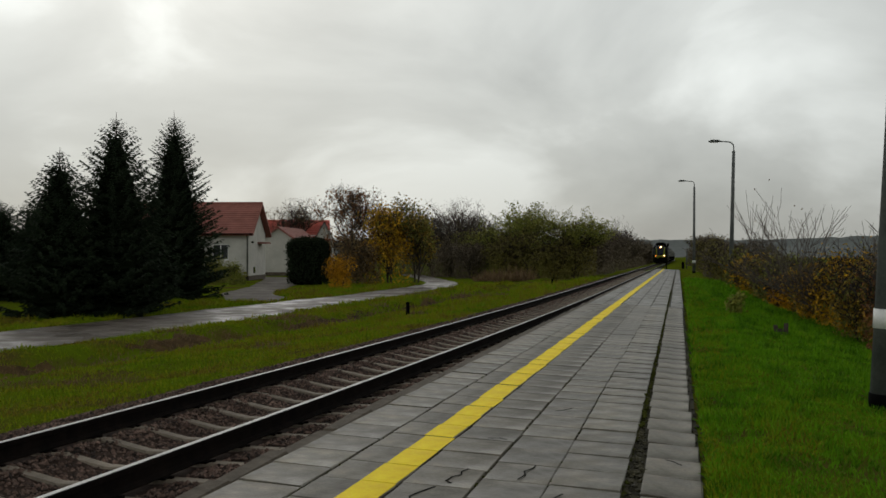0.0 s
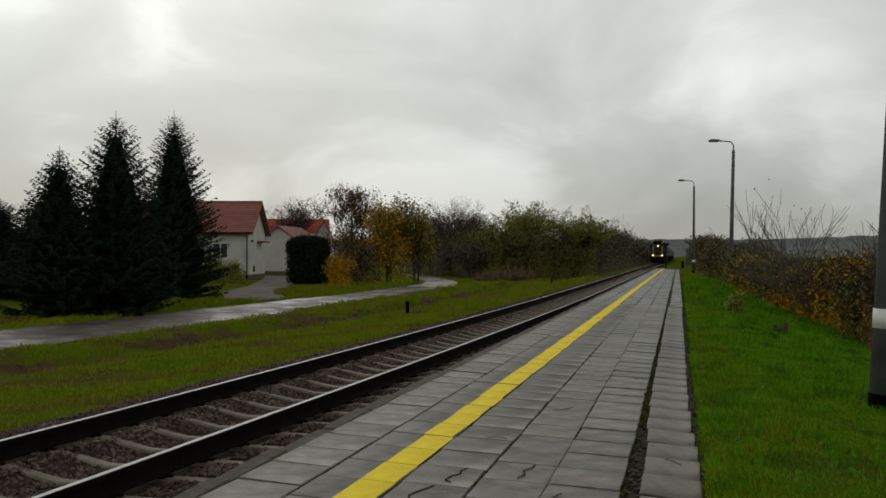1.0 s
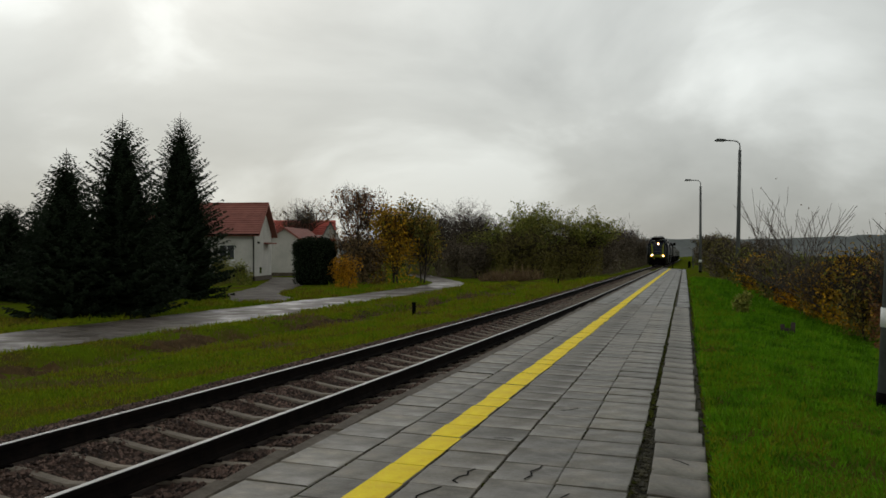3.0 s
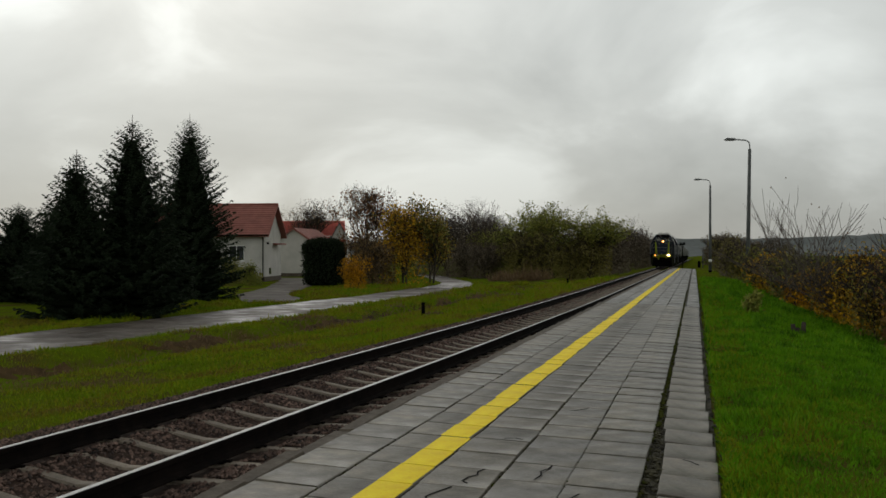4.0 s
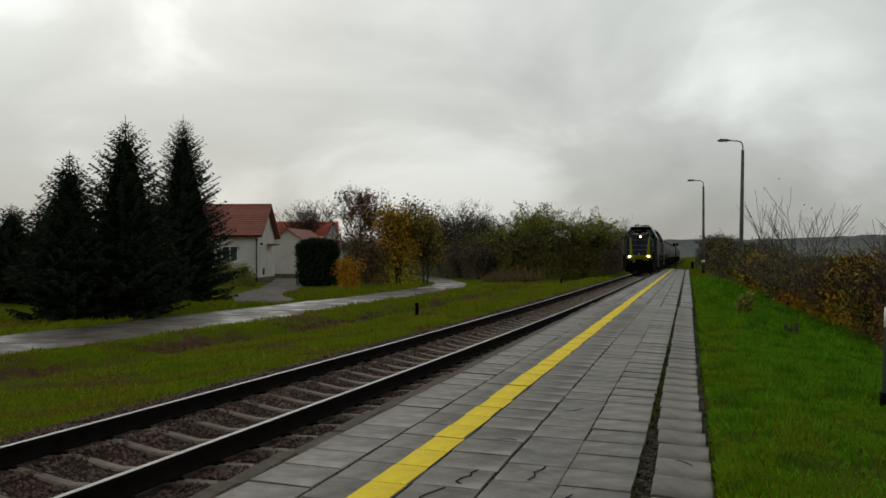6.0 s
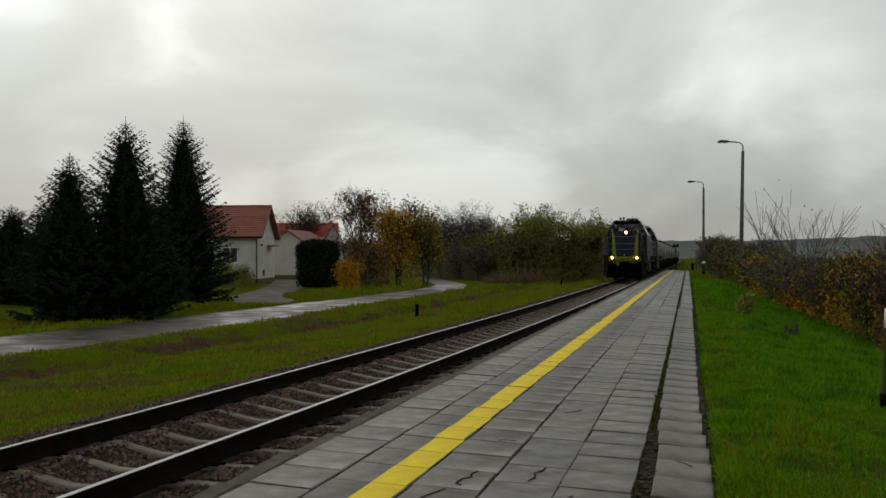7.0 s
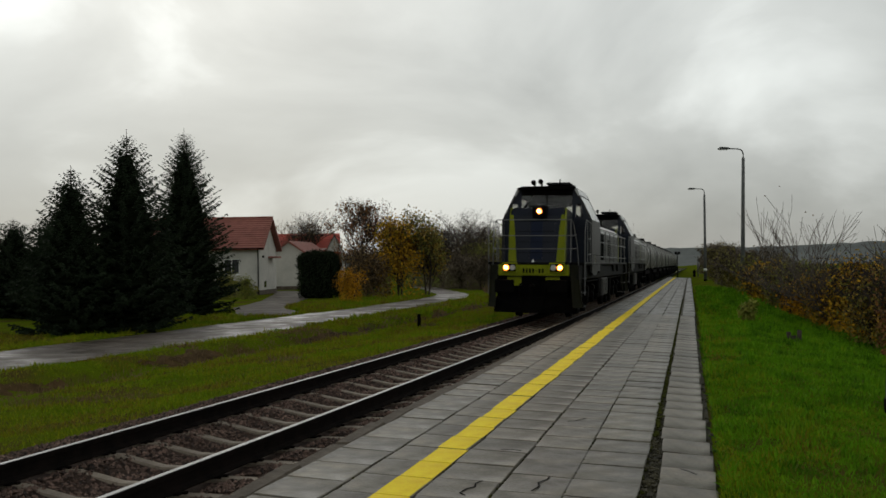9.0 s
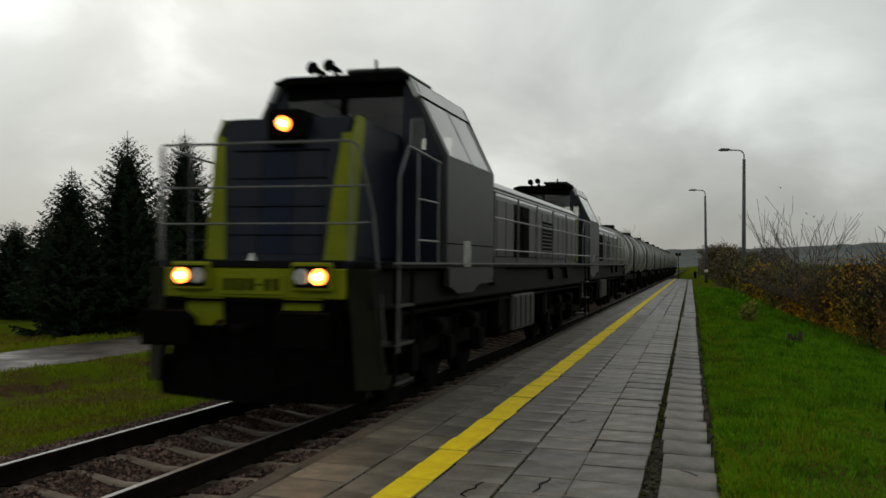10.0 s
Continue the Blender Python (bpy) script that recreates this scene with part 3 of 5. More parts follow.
L_GREEN = leaf_material("yellow_green_leaves", [(0.0943, 0.1234, 0.0231), (0.1716, 0.1973, 0.0360), (0.2574, 0.2467, 0.0515), (0.1288, 0.1151, 0.0284)])
L_BROWN = leaf_material("brown_leaves", [(0.0809, 0.0621, 0.0374), (0.1351, 0.0950, 0.0510), (0.1980, 0.1242, 0.0526), (0.0900, 0.0794, 0.0480)])
L_AUTUMN = leaf_material("autumn_leaves", [(0.1327, 0.0895, 0.0180), (0.3541, 0.1813, 0.0150), (0.5976, 0.3304, 0.0180), (0.1327, 0.1278, 0.0210), (0.3320, 0.1278, 0.0210)])
L_YELLOW = leaf_material("yellow_leaves", [(0.2208, 0.1035, 0.0083), (0.4416, 0.1955, 0.0103), (0.5244, 0.2645, 0.0155), (0.1656, 0.0805, 0.0124)])
L_RUST = leaf_material("rust_leaves", [(0.1283, 0.0626, 0.0298), (0.2424, 0.0998, 0.0384), (0.1426, 0.0856, 0.0426), (0.3707, 0.1711, 0.0426)])
L_BANK = leaf_material("mixed_bank_leaves", [(0.0823, 0.0689, 0.0279), (0.1319, 0.1220, 0.0340), (0.1786, 0.1856, 0.0398), (0.2336, 0.1458, 0.0359), (0.3295, 0.2255, 0.0319), (0.8239, 0.4640, 0.0279)])
# leaves of far plants: distance haze is mixed into these paler, greyer colours
L_HAZEB = leaf_material("hazed_brown_leaves", [(0.1197, 0.0991, 0.0733), (0.1426, 0.1154, 0.0831), (0.1631, 0.1285, 0.0864), (0.1263, 0.1088, 0.0815)])
L_HAZEO = leaf_material("hazed_olive_leaves", [(0.1265, 0.1152, 0.0376), (0.1570, 0.1398, 0.0412), (0.1940, 0.1646, 0.0460), (0.1475, 0.1200, 0.0424)])
L_TWIG = leaf_material("grey_twigs", [(0.0490, 0.0405, 0.0364), (0.0770, 0.0635, 0.0546), (0.0630, 0.0486, 0.0390)])
L_THUJA = leaf_material("thuja_scales", [(0.010, 0.016, 0.009), (0.018, 0.026, 0.013), (0.026, 0.035, 0.018)])
L_GRASS = leaf_material("grass_blades", [(0.028, 0.072, 0.002), (0.055, 0.145, 0.003), (0.090, 0.225, 0.004), (0.120, 0.270, 0.006), (0.190, 0.225, 0.012)], 0.72, 2.1)
L_DRY = leaf_material("dry_grass_blades", [(0.0672, 0.1232, 0.0030), (0.1176, 0.1960, 0.0040), (0.1568, 0.2184, 0.0050), (0.1960, 0.2072, 0.0080), (0.1680, 0.1176, 0.0220), (0.0952, 0.0784, 0.0140)], 0.65, 0.55)
L_REED = leaf_material("dead_reed_blades", [(0.12, 0.075, 0.04), (0.18, 0.12, 0.065), (0.09, 0.06, 0.035)])


def cards(name, centres, along, size, width, mat, seed):
    """Small kite-shaped leaves. centres, along: arrays of places and directions; size, width: metres."""
    rng = np.random.default_rng(seed)
    n = len(centres)
    c = np.asarray(centres, float)
    a = np.asarray(along, float)
    a /= np.linalg.norm(a, axis=1, keepdims=True) + 1e-9
    r = rng.normal(size=(n, 3))
    s = np.cross(a, r)
    s /= np.linalg.norm(s, axis=1, keepdims=True) + 1e-9
    l = (np.asarray(size) * rng.uniform(0.6, 1.3, n))[:, None]
    w = (np.asarray(width) * rng.uniform(0.6, 1.3, n))[:, None]
    v = np.stack([c, c + a * l * 0.5 + s * w * 0.5, c + a * l, c + a * l * 0.5 - s * w * 0.5], 1).reshape(-1, 3)
    f_ = np.arange(4 * n).reshape(-1, 4)
    me = bpy.data.meshes.new(name)
    me.from_pydata(v.tolist(), [], f_.tolist())
    me.materials.append(mat)
    return new(name, me)


def limbs(seed, height, spread, start=0.2, stems=1, levels=4, radius=0.09, lean=(0, 0), upright=0.5, split=(2, 4)):
    """Grows a branching skeleton. Returns its segments (a, b, ra, rb) and its outer twigs (a, b)."""
    rng = random.Random(seed)
    segs, twigs = [], []

    def go(p, d, length, r, level):
        q = p
        steps = 3 if level < 2 else 2
        for k in range(steps):
            d = (d + Vector((rng.gauss(0, 0.14), rng.gauss(0, 0.14), rng.gauss(0, 0.07) + 0.05 * upright))).normalized()
            n = q + d * length / steps
            ra, rb = r * (1 - 0.3 * k / steps), r * (1 - 0.3 * (k + 1) / steps)
            segs.append((q.copy(), n.copy(), ra, rb))
            if level >= levels - 1:
                twigs.append((q.copy(), n.copy()))
            if level < levels and (level > 0 or (k + 1) / steps > start):
                for _ in range(rng.randint(*split) if k == steps - 1 else rng.randint(1, 2)):
                    t = rng.uniform(0, math.tau)
                    side = Vector((math.cos(t), math.sin(t), rng.uniform(-0.15, 0.6) + upright * 0.5))
                    nd = (d * rng.uniform(0.35, 0.9) + side * spread).normalized()
                    go(n, nd, length * rng.uniform(0.5, 0.78), rb * 0.62, level + 1)
            q = n

    for s in range(stems):
        t = rng.uniform(0, math.tau)
        off = Vector((math.cos(t), math.sin(t), 0)) * (0.0 if stems == 1 else rng.uniform(0.1, 0.5) * spread)
        d = Vector((lean[0] + off.x * 0.7, lean[1] + off.y * 0.7, 1)).normalized()
        go(off, d, height * 0.42 * rng.uniform(0.85, 1.1), radius, 0)
    top = max(max(s[1].z for s in segs), 0.01)
    k = height / top
    sc = Matrix.Diagonal((k, k, k))
    return [(sc @ a, sc @ b, ra, rb) for a, b, ra, rb in segs], [(sc @ a, sc @ b) for a, b in twigs]


def tree(name, label, category, x, y, height, spread, leaf, count, size, seed, stems=1, radius=0.09, start=0.25, upright=0.5, lean=(0, 0), levels=4, low=0.0, group="", jitter=0.22, twig_cards=0, squash=1.0, z=None, bark=None):
    """A tree or shrub: limbs as a trunk part, leaves as a crown part."""
    segs, twigs = limbs(seed, height, spread, start, stems, levels, radius, lean, upright)
    rng = np.random.default_rng(seed)
    ob = thing(name, label, category, pose(x, y, (ground_z(x, y) if z is None else z) - 0.05), group)
    ob.scale = (squash, squash, 1)
    bm = bmesh.new()
    for a, b, ra, rb in segs:
        tube(bm, a, b, max(ra, 0.006), max(rb, 0.005), n=4 if ra < 0.03 else 6, caps=False)
    part("trunk", bm, bark or M_BARK, ob)
    if count:
        pick = rng.integers(0, len(twigs), count)
        t = rng.random(count)[:, None]
        A = np.array([twigs[i][0] for i in pick])
        B = np.array([twigs[i][1] for i in pick])
        c = A + (B - A) * t + rng.normal(size=(count, 3)) * jitter
        if low:
            k = int(count * low)
            ang, rad = rng.random(k) * 6.283, np.sqrt(rng.random(k)) * height * spread * 0.42
            c[:k] = np.stack([np.cos(ang) * rad, np.sin(ang) * rad, rng.random(k) * height * 0.55], 1)
        c[:, 2] = np.maximum(c[:, 2], 0.05)
        d = rng.normal(size=(count, 3))
        d[:, 2] -= 0.4
        crown = cards("crown", c, d, size, size * 0.7, leaf, seed)
        crown.parent = ob
    if twig_cards:
        pick = rng.integers(0, len(twigs), twig_cards)
        A = np.array([twigs[i][0] for i in pick])
        B = np.array([twigs[i][1] for i in pick])
        c = A + (B - A) * rng.random(twig_cards)[:, None]
        d = (B - A) / (np.linalg.norm(B - A, axis=1, keepdims=True) + 1e-9) + rng.normal(size=(twig_cards, 3)) * 0.45 + (0, 0, 0.25)
        tw = tagged(cards("twig_crown", c, d, height * 0.09, 0.028 if y > 60 else 0.010, L_TWIG, seed + 1), kind="stuff")
        tw.parent = ob
    return ob


def spruce(x, y, height, radius, seed, label="tall dark green spruce with dense drooping boughs"):
    rng = np.random.default_rng(seed)
    ob = thing("spruce", label, "tree", pose(x, y, ground_z(x, y) - 0.05), "row of spruces")
    bm = bmesh.new()
    tube(bm, (0, 0, 0), (0, 0, height * 1.025), 0.16, 0.008, n=7)
    part("trunk", bm, M_BARK, ob)
    C, D, S = [], [], []
    z = 0.2
    while z < height * 0.985:
        u = z / height
        reach = radius * (1 - u) ** 0.70 * (0.70 + 0.30 * min(1, u / 0.20)) * 1.0 + 0.03
        n = int(9 + 13 * (1 - u))
        turn = rng.random() * 6.28
        for k in range(n):
            a = turn + k * 6.283 / n + rng.normal() * 0.18
            L = reach * rng.uniform(0.55, 1.25)
            zb = z + rng.normal() * 0.12 * (1.15 - u)
            droop = rng.uniform(0.12, 0.42) * (1 - u * 0.9) - 0.35 * u
            steps = max(4, int(L / 0.075))
            out = np.array([math.cos(a), math.sin(a), 0])
            side = np.array([-math.sin(a), math.cos(a), 0])
            for s in range(steps):
                t = ((s + rng.random()) / steps) ** 0.8
                p = out * L * t + np.array([0, 0, zb - droop * L * t + 0.30 * L * t * t])
                for sg in (-1, 1):
                    C.append(p)
                    D.append(out * 0.8 + sg * side * rng.uniform(0.3, 1.0) + np.array([0, 0, rng.uniform(-0.75, 0.1)]))
                    S.append((0.17 + 0.12 * (1 - t)) * (0.50 + 0.50 * (1 - u)) * min(1, 0.35 + 5 * (1 - u)))
        z += 0.12 + 0.08 * (1 - u)
    S = np.array(S) * 1.25
    crown = cards("crown", C, D, S, S * 0.42, L_SPRUCE, seed)
    crown.parent = ob
    # added solid core, darker than the needles, paints the shade deep in the crown
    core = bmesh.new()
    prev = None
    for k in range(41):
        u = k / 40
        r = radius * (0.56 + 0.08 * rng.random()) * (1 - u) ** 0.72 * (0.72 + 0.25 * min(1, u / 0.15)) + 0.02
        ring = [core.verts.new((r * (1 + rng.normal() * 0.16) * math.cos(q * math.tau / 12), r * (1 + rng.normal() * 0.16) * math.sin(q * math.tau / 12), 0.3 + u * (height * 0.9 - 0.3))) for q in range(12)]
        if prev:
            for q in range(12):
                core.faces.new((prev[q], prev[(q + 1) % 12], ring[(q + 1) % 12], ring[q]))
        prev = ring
    part("inner_needles", core, M_CORE, ob)
    return ob


def turf(name, count, x0, x1, y0, y1, power, length, mat, label, seed, keep=lambda x, y: True):
    """Blades of grass, thicker near the front."""
    rng = np.random.default_rng(seed)
    y = y0 + (y1 - y0) * rng.random(count) ** power
    x = x0 + (x1 - x0) * rng.random(count)
    ok = [keep(a, b) for a, b in zip(x, y)]
    x, y = x[ok], y[ok]
    z = np.array([ground_z(a, b) for a, b in zip(x, y)])
    d = rng.normal(size=(len(x), 3)) * 0.55 + (0, 0, 1)
    patch = np.array([0.42 + 0.9 * max(0, noise.noise((a * 0.9, b * 0.9, 7)) + 0.4) + 0.8 * max(0, noise.noise((a * 2.9, b * 2.2, 3))) for a, b in zip(x, y)])
    grow = (0.75 + y / 22.0) * patch
    ob = cards(name, np.stack([x, y, z - 0.01], 1), d, length * grow, 0.0065 * (0.8 + y / 9.0), mat, seed)
    return tagged(ob, label, "grass", kind="stuff")


def on_road(x, y):
    """On the lane, the drive or the side lane."""
    if y < 69:
        a, b = (-20.5, -15.8) if y < 38 else (-20.0, -16.1)
        if a < x < b:
            return True
    if 46 < y < 98:
        left = np.interp(y, (46, 49.5, 55, 67, 88, 98), (-23.4, -25.2, -28.1, -31.9, -40.3, -46))
        right = np.interp(y, (46, 49.5, 55, 67, 88, 98), (-20.3, -21.2, -24.6, -28.7, -35.0, -39))
        if left < x < right:
            return True
    if 68 < y < 116:
        return np.interp(y, (68, 75, 82, 90, 100, 116), (-20.2, -20.6, -22.0, -24.9, -28.4, -34.8)) < x < np.interp(y, (68, 75, 82, 90, 100, 116), (-16.2, -17.4, -19.3, -22.2, -25.9, -31.9))
    return False


# ---- turf ----
def right_bank(x, y):
    return x > taper(0.19, y) + 0.02 * noise.noise((y * 3, 0, 5))


def left_meadow(x, y):
    d = track_x(y) - x
    rut = abs(x - ditch_x(y) + 0.3) < 0.35 + 0.9 * noise.noise((x * 0.5, y * 0.35, 6))
    return d > 1.72 + 0.25 * noise.noise((x, y * 1.3, 2)) and not on_road(x, y) and not rut and noise.noise((x * 0.42, y * 0.30, 9)) > -0.34


turf("lush_grass", 260000, 0.1, 7.5, 3.2, 60, 2.0, 0.075, L_GRASS, "lush wet green grass behind the platform", 21, right_bank)
turf("meadow_grass", 230000, -26, -5.8, 5.5, 75, 1.5, 0.075, L_DRY, "short yellowish green grass with bare patches", 22, left_meadow)
turf("dead_weeds", 30000, -16.5, -9.2, 7, 62, 1.3, 0.085, L_REED, "brown dead weeds on bare soil", 25, lambda x, y: left_meadow(x, y) is False and not on_road(x, y) and track_x(y) - x > 3.0)
turf("verge_grass", 42000, 0.15, 1.25, 3.2, 45, 2.2, 0.06, L_DRY, "olive and brownish grass along the platform edge", 26, lambda x, y: right_bank(x, y) and (x - 0.15) / 1.1 < 0.50 + 0.9 * noise.noise((x * 1.5, y * 0.6, 8)))


# ---- spruces ----
spruce(-23.1, 32.0, 6.45, 2.25, 31, "shorter dark green spruce with dense drooping boughs")
spruce(-21.9, 33.9, 7.95, 2.65, 32)
spruce(-26.7, 46.8, 10.05, 3.0, 33)
spruce(-24.2, 38.4, 5.2, 2.2, 34, "low dark green spruce between taller ones")
spruce(-33.3, 45.5, 5.9, 3.3, 35, "bushy dark green spruce half hidden in a row")
spruce(-31.2, 43.6, 5.4, 3.2, 36, "bushy dark green spruce half hidden in a row")
spruce(-36.0, 48.0, 5.6, 3.2, 37, "bushy dark green spruce half hidden in a row")
spruce(-36.4, 45.3, 5.4, 3.1, 38, "low dark green spruce at the end of a row")

# ---- trees and shrubs by the lane ----
tree("bare_tree", "leafless grey tree behind a red roof", "tree", -51.5, 121.0, 10.2, 0.75, L_BROWN, 500, 0.28, 41, radius=0.22, levels=5, start=0.3, twig_cards=900)
tree("birch_tree", "thin tree with sparse russet leaves", "tree", -26.2, 75.0, 8.6, 0.62, L_RUST, 2400, 0.19, 42, radius=0.11, levels=5, upright=0.7, start=0.2, twig_cards=500)
tree("autumn_tree", "bushy tree with yellow and olive autumn leaves", "tree", -22.9, 73.2, 6.9, 0.72, L_AUTUMN, 6500, 0.20, 43, stems=3, radius=0.08, levels=4, upright=0.7, low=0.12)
tree("autumn_tree", "slender tree with olive and ochre leaves", "tree", -20.9, 74.5, 7.3, 0.55, L_BANK, 5000, 0.19, 44, stems=2, radius=0.08, levels=4, upright=0.9, start=0.3)
tree("autumn_shrub", "dense brown autumn shrub beside the lane", "shrub", -24.8, 72.0, 4.8, 0.9, L_BROWN, 4200, 0.20, 45, stems=4, radius=0.05, low=0.35)
tree("autumn_shrub", "dense brown autumn shrub beside the lane", "shrub", -27.0, 78.0, 5.0, 0.9, L_BROWN, 3600, 0.22, 46, stems=4, radius=0.05, low=0.35)
tree("yellow_shrub", "small bright ochre shrub beside a clipped hedge", "shrub", -23.6, 64.2, 2.6, 0.75, L_YELLOW, 3600, 0.12, 47, stems=4, radius=0.03, low=0.35, levels=3, jitter=0.15)
tree("garden_shrub", "yellow-green garden shrub by the house wall", "shrub", -36.0, 73.2, 2.0, 1.0, L_GREEN, 2000, 0.14, 48, stems=4, radius=0.03, low=0.5, levels=3)
tree("garden_shrub", "dark green garden shrub by the house wall", "shrub", -39.4, 76.0, 2.7, 1.0, L_OLIVE, 2600, 0.16, 49, stems=4, radius=0.03, low=0.5, levels=3)


def hedge():
    """A clipped block of thuja with an uneven surface."""
    ob = thing("thuja_hedge", "tall clipped dark green thuja hedge", "hedge", pose(-29.85, 73.6, -0.75, 0, 0, 14))
    rng = np.random.default_rng(51)
    # added dark block paints the shade behind the hedge's outer foliage
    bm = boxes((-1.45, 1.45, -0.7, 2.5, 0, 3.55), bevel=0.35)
    part("inner_growth", bm, M_CORE, ob)
    n = 7000
    c = np.stack([rng.uniform(-1.55, 1.55, n), rng.uniform(-0.85, 2.6, n), 3.8 * rng.random(n) ** 0.8], 1)
    f_ = rng.integers(0, 4, n)
    c[f_ == 0, 1] = -0.78
    c[f_ == 1, 0] = 1.5
    c[f_ == 2, 2] = 3.65
    c[f_ == 3, 0] = -1.5
    round_ = np.abs(c[:, 0]) / 1.55
    c[:, 2] -= 0.45 * round_ ** 4 * (c[:, 2] > 3.0)
    c += rng.normal(size=(n, 3)) * 0.07
    c[:, 2] = np.maximum(c[:, 2], 0.03)
    d = rng.normal(size=(n, 3)) * 0.6 + (0, 0, 0.6)
    cards("foliage", c, d, 0.2, 0.09, L_THUJA, 52).parent = ob


hedge()

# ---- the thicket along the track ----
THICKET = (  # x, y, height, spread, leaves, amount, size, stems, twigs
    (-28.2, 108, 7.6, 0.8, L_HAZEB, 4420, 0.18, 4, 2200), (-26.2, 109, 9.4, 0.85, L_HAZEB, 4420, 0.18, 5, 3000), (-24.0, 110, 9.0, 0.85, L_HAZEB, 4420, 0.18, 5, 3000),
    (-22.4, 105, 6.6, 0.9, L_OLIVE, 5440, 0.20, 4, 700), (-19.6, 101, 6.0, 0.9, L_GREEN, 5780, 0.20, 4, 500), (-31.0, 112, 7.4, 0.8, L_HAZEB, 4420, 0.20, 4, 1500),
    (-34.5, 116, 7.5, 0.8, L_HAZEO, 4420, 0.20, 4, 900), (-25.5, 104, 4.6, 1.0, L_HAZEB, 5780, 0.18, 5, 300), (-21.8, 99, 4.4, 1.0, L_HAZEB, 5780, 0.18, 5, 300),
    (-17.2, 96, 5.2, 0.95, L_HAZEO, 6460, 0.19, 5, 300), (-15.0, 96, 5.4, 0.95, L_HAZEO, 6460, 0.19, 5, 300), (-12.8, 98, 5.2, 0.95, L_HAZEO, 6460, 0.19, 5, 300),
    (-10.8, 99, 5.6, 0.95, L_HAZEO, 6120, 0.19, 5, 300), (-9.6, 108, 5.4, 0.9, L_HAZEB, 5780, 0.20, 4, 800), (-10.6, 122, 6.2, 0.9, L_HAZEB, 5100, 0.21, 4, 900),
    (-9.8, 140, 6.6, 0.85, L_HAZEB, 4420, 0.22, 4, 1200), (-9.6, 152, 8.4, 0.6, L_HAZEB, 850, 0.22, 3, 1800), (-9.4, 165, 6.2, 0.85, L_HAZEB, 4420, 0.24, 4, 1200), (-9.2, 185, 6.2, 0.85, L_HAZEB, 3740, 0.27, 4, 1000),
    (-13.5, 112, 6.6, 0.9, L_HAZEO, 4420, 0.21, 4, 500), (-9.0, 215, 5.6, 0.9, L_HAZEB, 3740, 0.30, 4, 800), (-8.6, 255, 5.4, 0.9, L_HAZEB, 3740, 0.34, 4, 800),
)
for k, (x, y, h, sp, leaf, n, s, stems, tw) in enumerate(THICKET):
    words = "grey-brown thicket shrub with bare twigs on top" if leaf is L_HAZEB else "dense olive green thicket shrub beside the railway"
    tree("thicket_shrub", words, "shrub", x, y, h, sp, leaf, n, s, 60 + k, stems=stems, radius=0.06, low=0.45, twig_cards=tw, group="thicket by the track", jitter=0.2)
for x, y, h, seed in ((-16.2, 97.5, 8.0, 91), (-13.8, 96.5, 8.1, 92), (-11.2, 98.5, 7.4, 93)):
    tree("spreading_tree", "spreading tree with a flat yellow-green crown", "tree", x, y, h, 1.15, L_GREEN, 5600, 0.18, seed, stems=2, radius=0.12, levels=4, start=0.5, upright=0.1, jitter=0.16)
turf("dead_reeds", 1500, -18.8, -13.5, 86.0, 90.5, 1.0, 0.21, L_REED, "dead brown reeds at the foot of a thicket", 24)

# ---- bushes behind the platform ----
BANK = (
    (4.2, 31.5, 1.9, 0.95, L_AUTUMN, 4200, 0.09, 60), (3.6, 36.5, 1.7, 0.95, L_YELLOW, 2200, 0.10, 60), (5.6, 30.6, 3.0, 0.8, L_AUTUMN, 4200, 0.10, 120),
    (4.9, 23.6, 2.42, 0.95, L_RUST, 5100, 0.085, 280), (4.7, 26.4, 2.60, 0.95, L_BANK, 5400, 0.085, 240), (4.6, 29.5, 2.60, 0.95, L_AUTUMN, 5400, 0.09, 320),
    (4.3, 33.2, 2.42, 0.95, L_BANK, 5100, 0.09, 280), (3.9, 37.5, 2.33, 0.95, L_OLIVE, 4800, 0.10, 280), (3.6, 42.0, 2.24, 0.95, L_BANK, 4800, 0.11, 240),
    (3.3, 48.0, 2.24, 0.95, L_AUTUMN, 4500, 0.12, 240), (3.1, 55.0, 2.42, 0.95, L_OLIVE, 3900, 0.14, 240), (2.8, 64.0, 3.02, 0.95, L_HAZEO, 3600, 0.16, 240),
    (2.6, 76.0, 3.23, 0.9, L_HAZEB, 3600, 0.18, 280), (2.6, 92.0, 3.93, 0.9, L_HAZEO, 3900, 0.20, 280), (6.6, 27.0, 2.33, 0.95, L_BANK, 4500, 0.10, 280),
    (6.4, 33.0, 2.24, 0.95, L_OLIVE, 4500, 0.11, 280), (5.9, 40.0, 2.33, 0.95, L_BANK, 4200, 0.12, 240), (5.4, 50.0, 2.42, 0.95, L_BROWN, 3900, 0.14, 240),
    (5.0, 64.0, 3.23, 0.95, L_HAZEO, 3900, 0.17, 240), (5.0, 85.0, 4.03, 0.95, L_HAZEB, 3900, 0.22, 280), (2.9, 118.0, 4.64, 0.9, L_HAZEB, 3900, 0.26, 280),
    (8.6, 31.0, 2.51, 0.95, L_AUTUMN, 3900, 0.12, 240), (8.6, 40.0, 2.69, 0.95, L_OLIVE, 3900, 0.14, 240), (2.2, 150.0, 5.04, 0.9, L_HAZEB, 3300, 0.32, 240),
)
